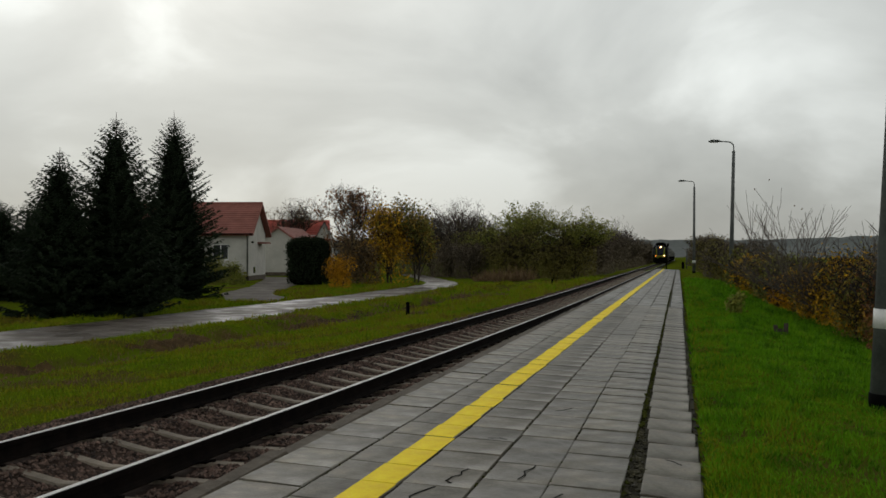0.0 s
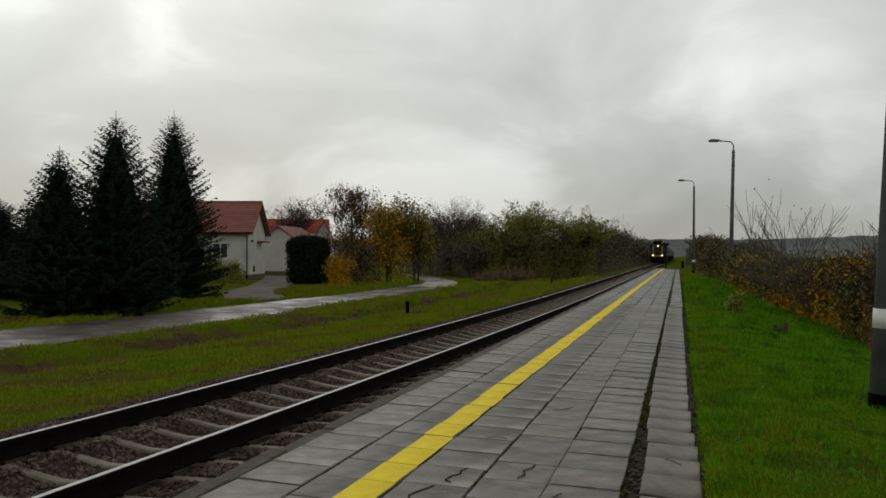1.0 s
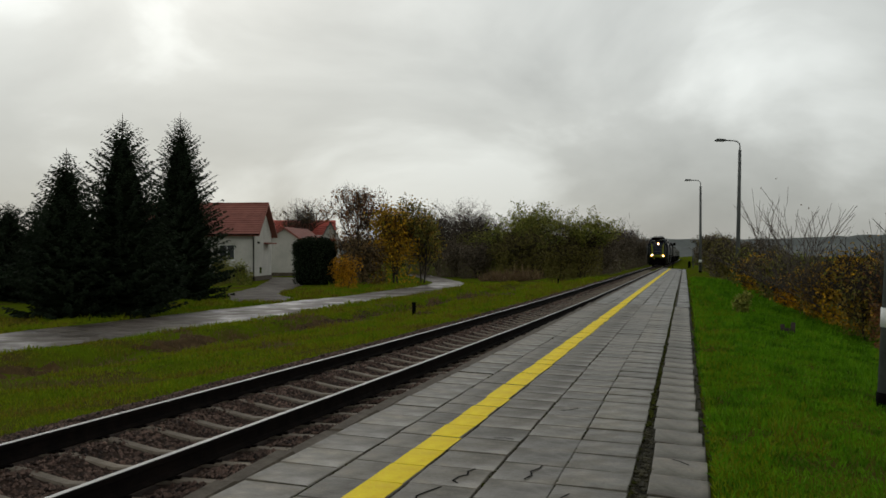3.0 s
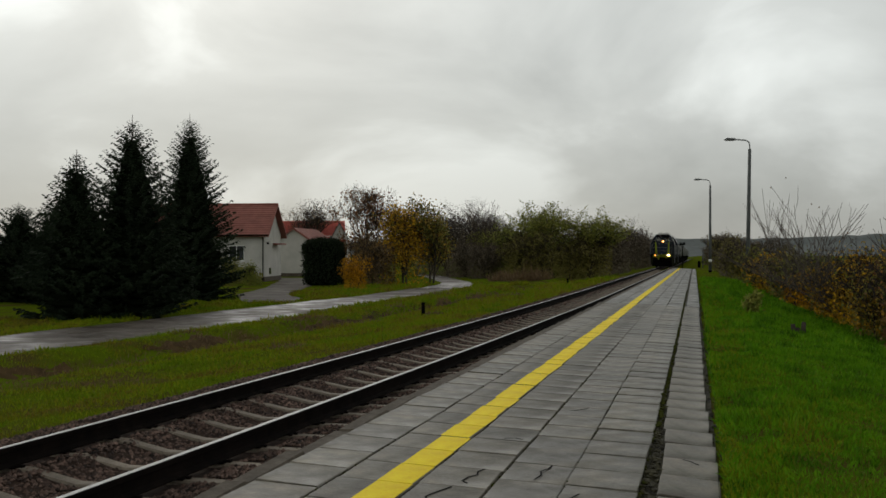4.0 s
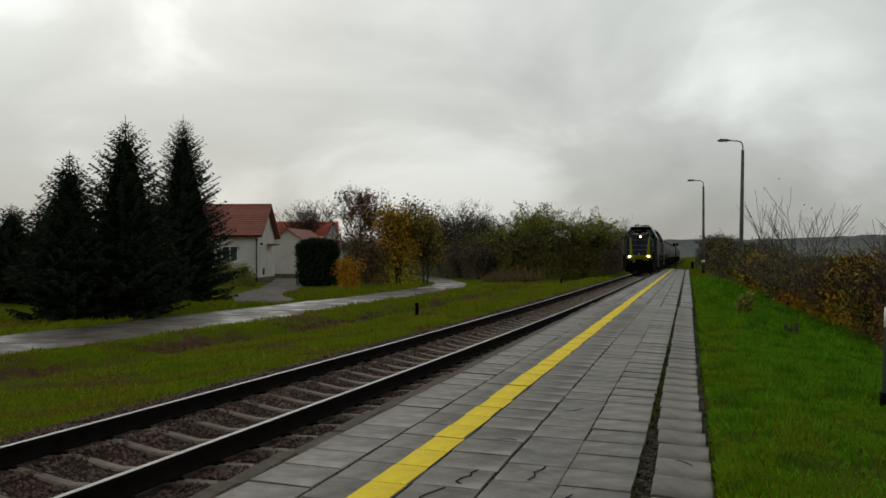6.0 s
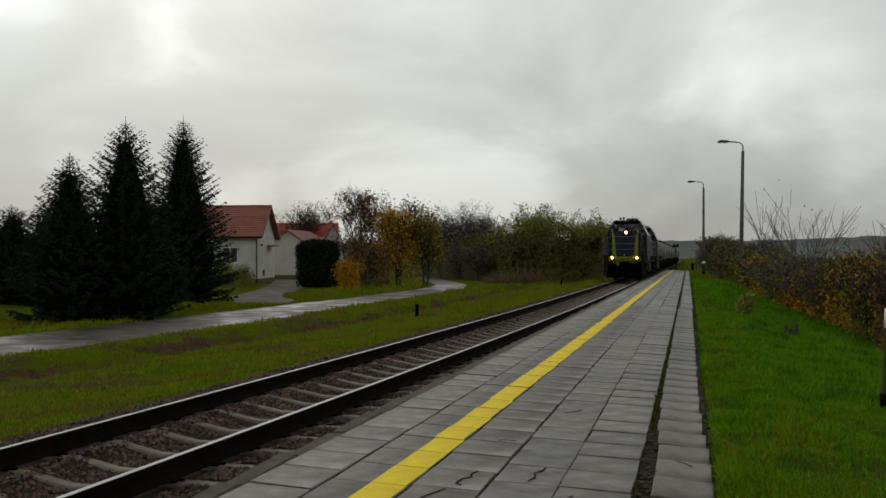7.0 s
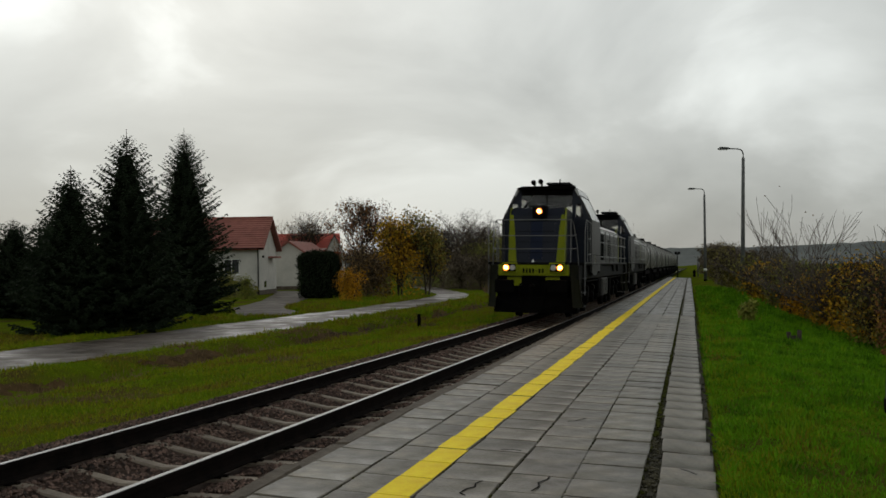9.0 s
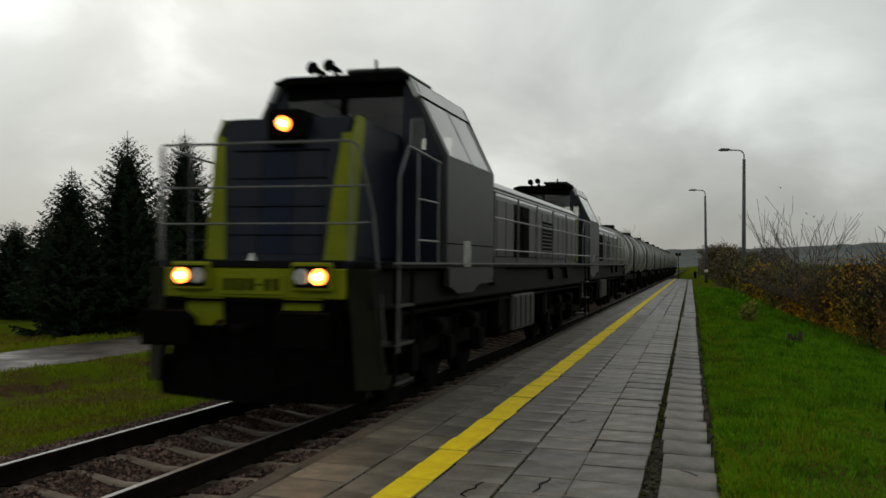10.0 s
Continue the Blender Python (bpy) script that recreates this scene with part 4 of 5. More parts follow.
for k, (x, y, h, sp, leaf, n, s, tw) in enumerate(BANK):
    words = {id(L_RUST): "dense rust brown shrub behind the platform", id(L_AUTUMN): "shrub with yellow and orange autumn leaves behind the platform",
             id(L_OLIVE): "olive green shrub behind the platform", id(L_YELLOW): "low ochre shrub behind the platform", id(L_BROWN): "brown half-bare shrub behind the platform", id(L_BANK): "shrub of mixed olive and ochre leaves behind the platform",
             id(L_HAZEB): "brown half-bare shrub near the platform end", id(L_HAZEO): "olive shrub near the platform end, paled by painted haze"}[id(leaf)]
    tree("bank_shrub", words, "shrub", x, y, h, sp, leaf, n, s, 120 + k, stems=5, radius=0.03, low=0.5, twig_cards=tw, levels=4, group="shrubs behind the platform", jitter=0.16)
tree("leaning_shrub", "tall bare shrub with thin arching twigs", "shrub", 4.75, 30.5, 4.4, 0.42, L_BROWN, 60, 0.07, 151, stems=8, radius=0.008, levels=2, upright=0.6, lean=(-1.25, 0), twig_cards=60, bark=M_TWIG, start=0.1)
tree("leaning_shrub", "tall bare shrub with thin arching twigs", "shrub", 5.9, 24.0, 3.6, 0.4, L_BROWN, 30, 0.07, 152, stems=4, radius=0.009, levels=3, upright=0.6, lean=(-0.6, 0), twig_cards=50, bark=M_TWIG, start=0.1)
tree("weed", "low yellow-green weed in the grass", "weed", 1.36, 27.1, 0.66, 1.0, L_GREEN, 700, 0.10, 153, stems=1, radius=0.01, levels=2, jitter=0.05)


def stump():
    bm = bmesh.new()
    for dx, h in ((-0.08, 0.22), (0.09, 0.26), (0.0, 0.14)):
        tube(bm, (dx, 0, -0.05), (dx * 1.3, 0.02, h), 0.06, 0.045, n=7)
    ob = tagged(mesh_object("tree_stump", bm, M_BARK), "short dark double stump in the grass", "stump")
    ob.matrix_basis = pose(2.0, 21.6, ground_z(2.0, 21.6))


stump()


# ---- distance ----
def hills():
    bm = bmesh.new()
    prev = None
    for k in range(241):
        a = radians(-75 + 130 * k / 240)
        r = 1200
        x, y = r * math.sin(a), r * math.cos(a)
        top = 21 + 5 * noise.noise((k * 0.045, 0, 0)) + 1.6 * noise.noise((k * 0.9, 4, 0)) + 5 * smooth(0.02, 0.28, a)
        row = [bm.verts.new((x * s, y * s, z)) for s, z in ((0.9, -4), (0.97, top * 0.55), (1.0, top), (1.08, -4))]
        if prev:
            for q in range(3):
                bm.faces.new((prev[q], row[q], row[q + 1], prev[q + 1]))
        prev = row
    bmesh.ops.recalc_face_normals(bm, faces=bm.faces)
    tagged(mesh_object("backdrop", bm, M_HILL), "low hazy wooded hills on the horizon", "hills", kind="structure")


hills()


# ---- lamps and posts ----
def street_lamp(x, y, height, lean, label, arm=True):
    z0 = ground_z(x, y) - 0.1
    ob = thing("street_lamp", label, "street lamp", pose(x, y, z0, 0, lean, 0), "lamps along the platform")
    h = height - z0
    bm = bmesh.new()
    tube(bm, (0, 0, 0), (0, 0, h * 0.93), 0.135, 0.085, n=12)
    part("pole", bm, M_POLE, ob)
    bm = bmesh.new()
    tube(bm, (0, 0, 0), (0, 0, 0.27), 0.148, 0.146, n=12)
    part("base_sleeve", bm, M_DARK, ob, "black painted foot")
    bm = bmesh.new()
    tube(bm, (0, 0, 1.01), (0, 0, 1.23), 0.139, 0.138, n=12)
    part("band", bm, M_WHITE, ob, "white painted band")
    if arm:
        pts = [(0, 0, h * 0.92)] + [(-0.5 * (1 - math.cos(a)) * 0.6, 0, h * 0.955 + 0.30 * math.sin(a)) for a in (0, 0.5, 1.0, 1.57)] + [(-0.75, 0, h * 0.955 + 0.33)]
        part("arm", pipe(pts, 0.035, 8), M_POLE, ob)
        bm = bmesh.new()
        prism(bm, [(-1.42, 0.03), (-1.25, 0.13), (-0.85, 0.11), (-0.70, 0.05), (-0.72, 0.0), (-1.40, 0.0)], -0.11, 0.11)
        bmesh.ops.transform(bm, matrix=Matrix.Translation((0, 0, h * 0.955 + 0.30)), verts=bm.verts)
        part("lamp_head", bm, M_POLE, ob)
        bm = boxes((-1.34, -0.85, -0.09, 0.09, h * 0.955 + 0.265, h * 0.955 + 0.302), bevel=0.015)
        part("lens", bm, M_LENS, ob, "clouded plastic lens")
    return ob


street_lamp(2.17, 11.8, 8.2, 2.8, "grey concrete lamp post with a white band and black foot")
street_lamp(2.60, 57.4, 8.2, 1.3, "tall grey concrete street lamp with a bent arm")
street_lamp(0.86, 87.8, 8.25, 0.4, "tall grey concrete street lamp with a bent arm")


def posts():
    bm = bmesh.new()
    tube(bm, (0, 0, -0.1), (0, 0, 0.50), 0.075, 0.07, n=8)
    tube(bm, (0, 0, 0.47), (0, 0, 0.53), 0.085, 0.06, n=8)
    ob = tagged(mesh_object("marker_post", bm, M_DARK), "short black marker post beside the track", "post")
    ob.matrix_basis = pose(-9.97, 34.4, ground_z(-9.97, 34.4))
    ob2 = copy_thing(ob, pose(-9.3, 69.8, ground_z(-9.3, 69.8)))
    ob2["label"] = "short dark marker post in the grass"
    bm = bmesh.new()
    tube(bm, (0, 0, 0), (0, 0, 2.4), 0.06, n=8)
    ob = tagged(mesh_object("sign_post", bm, M_POLE), "thin grey post beyond the platform end", "post")
    ob.matrix_basis = pose(0.32, 115.5, 0.02)
    ob = thing("signal_post", "thin dark post with a double head at the platform end", "post", pose(-1.9, 111.4, 0.06))
    part("pole", tube(bmesh.new(), (0, 0, 0), (0, 0, 2.75), 0.05, 0.045, n=8), M_DARK, ob)
    for x in (-0.17, 0.17):
        part("head", boxes((x - 0.13, x + 0.13, -0.12, 0.12, 2.60, 2.92), bevel=0.03), M_DARK, ob)
    bm = boxes((-0.16, 0.16, -0.12, 0.12, 0, 0.75), bevel=0.03)
    tube(bm, (0, 0, 0.7), (0, 0, 0.85), 0.08, n=8)
    ob = tagged(mesh_object("relay_box", bm, M_DARK), "small dark trackside cabinet beyond the platform", "cabinet")
    ob.matrix_basis = pose(-0.1, 115.8, 0.03)


posts()


# ---- buildings ----
def window(parent, x, z, w, h, y=0.0, facing="front"):
    """A white-framed window with dark panes, set in a wall that faces -y."""
    fr = boxes((x - w / 2, x + w / 2, y - 0.05, y + 0.05, z, z + 0.07), (x - w / 2, x + w / 2, y - 0.05, y + 0.05, z + h - 0.07, z + h),
               (x - w / 2, x - w / 2 + 0.07, y - 0.05, y + 0.05, z + 0.07, z + h - 0.07), (x + w / 2 - 0.07, x + w / 2, y - 0.05, y + 0.05, z + 0.07, z + h - 0.07),
               (x - 0.035, x + 0.035, y - 0.045, y + 0.045, z + 0.07, z + h - 0.07))
    f_ = part("window", fr, M_WHITE, parent, "white framed window")
    for s in (-1, 1):
        a, b = sorted((x + s * 0.04, x + s * (w / 2 - 0.075)))
        part("pane", boxes((a, b, y - 0.012, y + 0.012, z + 0.075, z + h - 0.075)), M_GLASS, f_)
    part("sill", boxes((x - w / 2 - 0.06, x + w / 2 + 0.06, y - 0.14, y + 0.02, z - 0.05, z)), M_WHITE, f_)


def roof_tiles(parent, mat, x0, x1, y0, z0, y1, z1, thick=0.10, rows=14, swap=False):
    """One slope of a tiled roof: a board and its stepped courses."""
    turned = Matrix(((0, 1, 0, 0), (1, 0, 0, 0), (0, 0, 1, 0), (0, 0, 0, 1)))
    board = bmesh.new()
    v = [board.verts.new(p) for p in ((x0, y0, z0 - thick), (x1, y0, z0 - thick), (x1, y1, z1 - thick), (x0, y1, z1 - thick), (x0, y0, z0 - 0.2), (x1, y0, z0 - 0.2), (x1, y1, z1 - 0.2), (x0, y1, z1 - 0.2))]
    for q in ((0, 1, 2, 3), (4, 7, 6, 5), (0, 4, 5, 1), (1, 5, 6, 2), (2, 6, 7, 3), (3, 7, 4, 0)):
        board.faces.new([v[i] for i in q])
    if swap:
        bmesh.ops.transform(board, matrix=turned, verts=board.verts)
    bmesh.ops.recalc_face_normals(board, faces=board.faces)
    slope = part("roof_slope", board, mat, parent)
    for k in range(rows):
        bm = bmesh.new()
        ya, yb = y0 + (y1 - y0) * k / rows, y0 + (y1 - y0) * (k + 1) / rows
        za, zb = z0 + (z1 - z0) * k / rows, z0 + (z1 - z0) * (k + 1) / rows
        v = [bm.verts.new(p) for p in ((x0, ya, za + 0.05), (x1, ya, za + 0.05), (x1, yb, zb), (x0, yb, zb), (x0, ya, za - thick + 0.004), (x1, ya, za - thick + 0.004), (x1, yb, zb - thick + 0.004), (x0, yb, zb - thick + 0.004))]
        for q in ((0, 1, 2, 3), (4, 7, 6, 5), (0, 4, 5, 1), (1, 5, 6, 2), (2, 6, 7, 3), (3, 7, 4, 0)):
            bm.faces.new([v[i] for i in q])
        if swap:
            bmesh.ops.transform(bm, matrix=turned, verts=bm.verts)
        bmesh.ops.recalc_face_normals(bm, faces=bm.faces)
        part("tile_course", bm, mat, slope)


def house():
    ob = thing("house", "white rendered house with a red tiled gable roof", "house", pose(-40.4, 84.7, -0.8, 0, 0, 13.8))
    w, depth, eave, ridge = 15.0, 8.4, 4.75, 7.65
    bm = bmesh.new()
    # front wall with a window opening
    wx, wz, ww, wh = -2.7, 2.0, 1.5, 1.5
    for r in ((-w, wx - ww / 2, 0, 0.3, 0, eave), (wx + ww / 2, 0, 0, 0.3, 0, eave), (wx - ww / 2, wx + ww / 2, 0, 0.3, 0, wz), (wx - ww / 2, wx + ww / 2, 0, 0.3, wz + wh, eave)):
        box(bm, *r)
    box(bm, -w, 0, depth - 0.3, depth, 0, eave)
    part("wall", bm, M_WALL, ob, "off-white rendered wall")
    for x in (-0.3, -w):
        bm = bmesh.new()
        side_prism(bm, [(0.301, 0), (depth - 0.301, 0), (depth - 0.301, eave), (depth / 2, ridge - 0.2), (0.301, eave)], x, x + 0.3)
        part("gable_wall", bm, M_WALL, ob)
    roof_tiles(ob, M_ROOF, -w - 0.4, 0.55, -0.55, eave - 0.25, depth / 2, ridge)
    roof_tiles(ob, M_ROOF, -w - 0.4, 0.55, depth + 0.55, eave - 0.25, depth / 2, ridge)
    part("ridge", pipe([(-w - 0.4, depth / 2, ridge + 0.02), (0.55, depth / 2, ridge + 0.02)], 0.11), M_ROOF, ob)
    part("gutter", pipe([(-w - 0.4, -0.62, eave - 0.30), (0.5, -0.62, eave - 0.30)], 0.07), M_DARK, ob)
    part("downpipe", pipe([(-0.12, -0.55, eave - 0.3), (-0.12, -0.1, eave - 0.7), (-0.12, -0.1, 0.1)], 0.05), M_DARK, ob)
    part("plinth", boxes((-w, 0.02, -0.03, 0.0, 0, 0.45), (0.0, 0.03, 0.0, depth, 0, 0.45)), M_KERB, ob)
    window(ob, wx, wz, ww, wh, 0.12)
    # small dark openings in the gable
    part("cellar_window", boxes((0.0, 0.05, 2.2, 3.0, 0.7, 1.3)), M_GLASS, ob)
    part("wall_lamp", boxes((0.0, 0.2, 1.2, 1.4, 3.6, 3.8), bevel=0.03), M_DARK, ob)
    part("balcony_canopy", boxes((0.02, 0.9, 4.2, 6.6, 3.6, 3.75)), M_ROOF, ob)


def gabled(name, label, x, y, z, turn, w, depth, eave, ridge, roof_mat, along_y=False):
    ob = thing(name, label, "house", pose(x, y, z, 0, 0, turn))
    bm = bmesh.new()
    prism(bm, [(-w / 2, 0), (w / 2, 0), (w / 2, eave), (0, ridge - 0.12), (-w / 2, eave)], 0, depth)
    part("wall", bm, M_WALL, ob)
    for s in (-1, 1):
        roof_tiles(ob, roof_mat, -0.35, depth + 0.35, s * (w / 2 + 0.3), eave - 0.22, 0, ridge, 0.10, 9, True)
    part("plinth", boxes((-w / 2, w / 2, -0.03, 0.0, 0, 0.4)), M_KERB, ob)
    return ob


house()
gabled("garage", "white rendered garage with a low red gable roof", -46.1, 104.6, -0.75, 6, 3.9, 9, 4.45, 5.75, M_ROOF)
gabled("far_house", "distant house with a bright red roof", -48.6, 127.0, -0.6, 112, 9.0, 9.5, 4.6, 7.2, M_ROOFB)
gabled("shed", "grey weathered shed behind the hedge", -47.3, 122.5, -0.6, 20, 2.6, 5, 4.2, 6.8, M_POLE)


# ---- the train ----
M_GLASSY = bpy.data.materials.new("tinted_glass")
M_GLASSY.use_nodes = True
_b = M_GLASSY.node_tree.nodes["Principled BSDF"]
_b.inputs["Base Color"].default_value = (0.66, 0.66, 0.63, 1)
_b.inputs["Transmission Weight"].default_value = 1.0
_b.inputs["Roughness"].default_value = 0.04
_b.inputs["IOR"].default_value = 1.3


def wheelset(parent, y, r=0.50):
    bm = bmesh.new()
    tube(bm, (-0.9, 0, 0), (0.9, 0, 0), 0.09, n=8)
    axle = part("axle", bm, M_DARK, parent)
    axle.matrix_basis = pose(0, y, r)
    for s in (-1, 1):
        bm = bmesh.new()
        tube(bm, (s * 0.735, 0, 0), (s * 0.87, 0, 0), r, n=24)
        tube(bm, (s * 0.715, 0, 0), (s * 0.738, 0, 0), r + 0.03, n=24)
        tube(bm, (s * 0.86, 0, 0), (s * 0.885, 0, 0), r * 0.82, n=20)
        tube(bm, (s * 0.86, 0, 0), (s * 0.95, 0, 0), 0.13, n=12)
        for k in range(5):
            a = k * math.tau / 5
            tube(bm, (s * 0.88, 0.26 * math.cos(a), 0.26 * math.sin(a)), (s * 0.892, 0.26 * math.cos(a), 0.26 * math.sin(a)), 0.06, n=6)
        wheel = part("wheel", bm, M_DARK, axle)
    return axle


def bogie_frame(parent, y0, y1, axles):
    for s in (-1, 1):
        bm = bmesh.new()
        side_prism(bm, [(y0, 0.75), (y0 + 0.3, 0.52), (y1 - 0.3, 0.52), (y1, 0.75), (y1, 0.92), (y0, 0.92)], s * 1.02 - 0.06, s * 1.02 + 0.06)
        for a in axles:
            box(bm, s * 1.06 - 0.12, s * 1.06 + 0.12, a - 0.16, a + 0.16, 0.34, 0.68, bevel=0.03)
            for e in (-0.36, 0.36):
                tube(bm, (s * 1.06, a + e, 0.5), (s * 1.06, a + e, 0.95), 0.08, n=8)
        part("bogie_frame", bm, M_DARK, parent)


def buffer(parent, x, y, s):
    bm = bmesh.new()
    tube(bm, (x, y, 1.0), (x, y + s * 0.42, 1.0), 0.10, n=12)
    tube(bm, (x, y, 1.0), (x, y + s * 0.22, 1.0), 0.14, n=12)
    stem = part("buffer", bm, M_DARK, parent)
    bm = boxes((x - 0.29, x + 0.29, min(y + s * 0.42, y + s * 0.47), max(y + s * 0.42, y + s * 0.47), 0.81, 1.19), bevel=0.022)
    for v in bm.verts:
        v.co.y -= s * 0.25 * ((v.co.x - x) ** 2)
    part("buffer_head", bm, M_DARK, stem)


def quad_pane(parent, pts, name="window", thick=0.02):
    bm = bmesh.new()
    a = [Vector(p) for p in pts]
    n = (a[1] - a[0]).cross(a[2] - a[0]).normalized() * thick
    v = [bm.verts.new(p) for p in a] + [bm.verts.new(p + n) for p in a]
    for q in ((3, 2, 1, 0), (4, 5, 6, 7), (0, 1, 5, 4), (1, 2, 6, 5), (2, 3, 7, 6), (3, 0, 4, 7)):
        bm.faces.new([v[i] for i in q])
    ob = part(name, bm, M_GLASSY, parent)
    ob.visible_shadow = False
    return ob


def beam(bm, a, b, w):
    tube(bm, a, b, w, n=4)


LENGTH = 18.0


def cab_plate(parent, name, pts, y, mat):
    """A piece of the cab's upper front or back: an outline of (x, z), leaning back a little with height."""
    bm = bmesh.new()
    a = [bm.verts.new((x, y + 0.10 * (z - 3.05), z)) for x, z in pts] + [bm.verts.new((x, y + 0.07 + 0.10 * (z - 3.05), z)) for x, z in pts]
    n = len(pts)
    for k in range(n):
        bm.faces.new((a[k], a[(k + 1) % n], a[n + (k + 1) % n], a[n + k]))
    bm.faces.new(a[:n])
    bm.faces.new(a[n:][::-1])
    bmesh.ops.recalc_face_normals(bm, faces=bm.faces)
    return part(name, bm, mat, parent)


def locomotive():
    """Origin: on the rails at the front beam; it reaches back along +y."""
    lo = thing("locomotive", "navy and grey diesel locomotive with lime yellow front stripes", "locomotive", None, "locomotives of the train")
    # frame and walkway
    part("underframe", boxes((-1.32, 1.32, 0.08, LENGTH - 0.7, 1.18, 1.62), bevel=0.03), M_FRAME, lo, "dark grey frame")
    part("walkway", boxes((-1.45, 1.45, 0.34, LENGTH - 0.62, 1.62, 1.70), bevel=0.012), M_FRAME, lo)
    part("front_step_plate", boxes((-1.02, 1.02, 0.0, 0.336, 1.62, 1.70), bevel=0.012), M_FRAME, lo)
    for a, b in ((1.452, 1.468), (-1.468, -1.452)):
        part("walkway_edge", boxes((a, b, 0.36, LENGTH - 0.66, 1.672, 1.694)), M_STEEL, lo, "pale edge strip")
    for y in (3.6, 5.6, 11.2, 13.2):
        for a, b in ((1.33, 1.41), (-1.41, -1.33)):
            part("bracket", side_prism(bmesh.new(), [(y - 0.5, 1.62), (y + 0.5, 1.62), (y + 0.3, 1.36), (y - 0.3, 1.36)], a, b), M_FRAME, lo)
    # front beam, lamps, plate
    bm = boxes((-1.05, 1.05, -0.05, 0.08, 1.30, 1.62), bevel=0.015)
    box(bm, -0.78, -0.36, -0.04, 0.08, 1.0, 1.30)
    box(bm, 0.36, 0.78, -0.04, 0.08, 1.18, 1.30)
    part("front_beam", bm, M_LIME, lo, "lime yellow front beam")
    part("beam_top", boxes((-0.9, 0.9, -0.06, 0.02, 1.625, 1.70), bevel=0.01), M_FRAME, lo)
    plate = part("number_plate", boxes((-0.38, 0.38, -0.075, -0.052, 1.34, 1.55), bevel=0.006), M_LIME, lo)
    for k in range(7):
        x = -0.285 + k * 0.095
        part("number_bar", boxes((x - 0.028, x + 0.028, -0.080, -0.0752, 1.38, 1.51) if k != 4 else (x - 0.025, x + 0.025, -0.080, -0.0752, 1.435, 1.455)), M_DARK, plate, "plain dark bar")
    for s in (-1, 1):
        cx_ = s * 0.705
        fr = part("headlight_box", boxes((cx_ - 0.225, cx_ + 0.225, -0.13, -0.052, 1.38, 1.685), bevel=0.02), M_LIME, lo)
        part("lamp_recess", boxes((cx_ - 0.195, cx_ + 0.195, -0.137, -0.131, 1.42, 1.645)), M_DARK, fr)
        for x, mat, label in ((s * 0.800, M_LAMP, "lit warm headlight"), (s * 0.605, M_LENS, "unlit grey lamp")):
            bm = bmesh.new()
            tube(bm, (x, -0.165, 1.535), (x, -0.138, 1.535), 0.078, 0.088, n=20)
            lens = part("headlight", bm, M_GLOW if mat is M_LAMP else mat, fr, label)
            if mat is M_LAMP:
                bm = bmesh.new()
                tube(bm, (x, -0.172, 1.535), (x, -0.1655, 1.535), 0.024, n=14)
                part("bulb", bm, M_LAMP, lens)
    part("sill_bar", boxes((-1.0, 1.0, -0.10, -0.052, 1.262, 1.29)), M_DARK, lo)
    bm = bmesh.new()
    tube(bm, (0, -0.075, 1.70), (0, -0.07, 1.78), 0.05, 0.012, n=3)
    part("front_emblem", bm, M_WHITE, lo, "small pale triangle mark")
    for y, s in ((-0.05, -1), (LENGTH - 0.62, 1)):
        for x in (-0.78, 0.78):
            buffer(lo, x, y, s)
        bm = bmesh.new()
        tube(bm, (0, y, 1.0), (0, y + s * 0.32, 1.0), 0.055, n=8)
        tube(bm, (0, y + s * 0.32, 1.03), (0, y + s * 0.36, 0.92), 0.06, n=8)
        tube(bm, (0, y + s * 0.30, 0.95), (0.0, y + s * 0.30, 0.62), 0.035, n=6)
        part("coupling", bm, M_DARK, lo)
        for x in (-0.38, 0.38):
            part("brake_hose", pipe([(x, y, 1.05), (x, y + s * 0.13, 0.95), (x, y + s * 0.16, 0.62), (x * 0.9, y + s * 0.10, 0.45)], 0.028), M_DARK, lo)
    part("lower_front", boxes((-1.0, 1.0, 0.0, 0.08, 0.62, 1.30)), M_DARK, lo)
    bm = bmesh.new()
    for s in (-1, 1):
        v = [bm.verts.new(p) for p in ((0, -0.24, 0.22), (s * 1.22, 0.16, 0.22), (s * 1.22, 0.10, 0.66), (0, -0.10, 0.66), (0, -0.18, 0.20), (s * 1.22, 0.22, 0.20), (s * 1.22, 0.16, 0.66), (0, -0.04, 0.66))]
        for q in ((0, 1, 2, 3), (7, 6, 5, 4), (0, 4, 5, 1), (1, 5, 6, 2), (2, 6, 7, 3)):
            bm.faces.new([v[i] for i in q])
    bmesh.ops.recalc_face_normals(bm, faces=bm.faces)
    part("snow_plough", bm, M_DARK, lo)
    # slanting corner plates and steps at the front corners
    for s in (-1, 1):
        bm = bmesh.new()
        v = [(s * 1.06, -0.02, 1.62), (s * 1.30, 0.05, 1.62), (s * 1.42, 0.25, 0.36), (s * 1.16, 0.02, 0.36)]
        a = [bm.verts.new(p) for p in v] + [bm.verts.new((p[0], p[1] + 0.04, p[2])) for p in v]
        for q in ((0, 1, 2, 3), (7, 6, 5, 4), (0, 4, 5, 1), (1, 5, 6, 2), (2, 6, 7, 3), (3, 7, 4, 0)):
            bm.faces.new([a[i] for i in q])
        bmesh.ops.recalc_face_normals(bm, faces=bm.faces)
        part("corner_plate", bm, M_OLIVE, lo)
        for y0 in (0.50, LENGTH - 2.0):
            st = part("step_frame", boxes((s * 1.40 - 0.02, s * 1.40 + 0.02, y0, y0 + 0.05, 0.34, 1.62), (s * 1.40 - 0.02, s * 1.40 + 0.02, y0 + 0.62, y0 + 0.67, 0.34, 1.62)), M_DARK, lo)
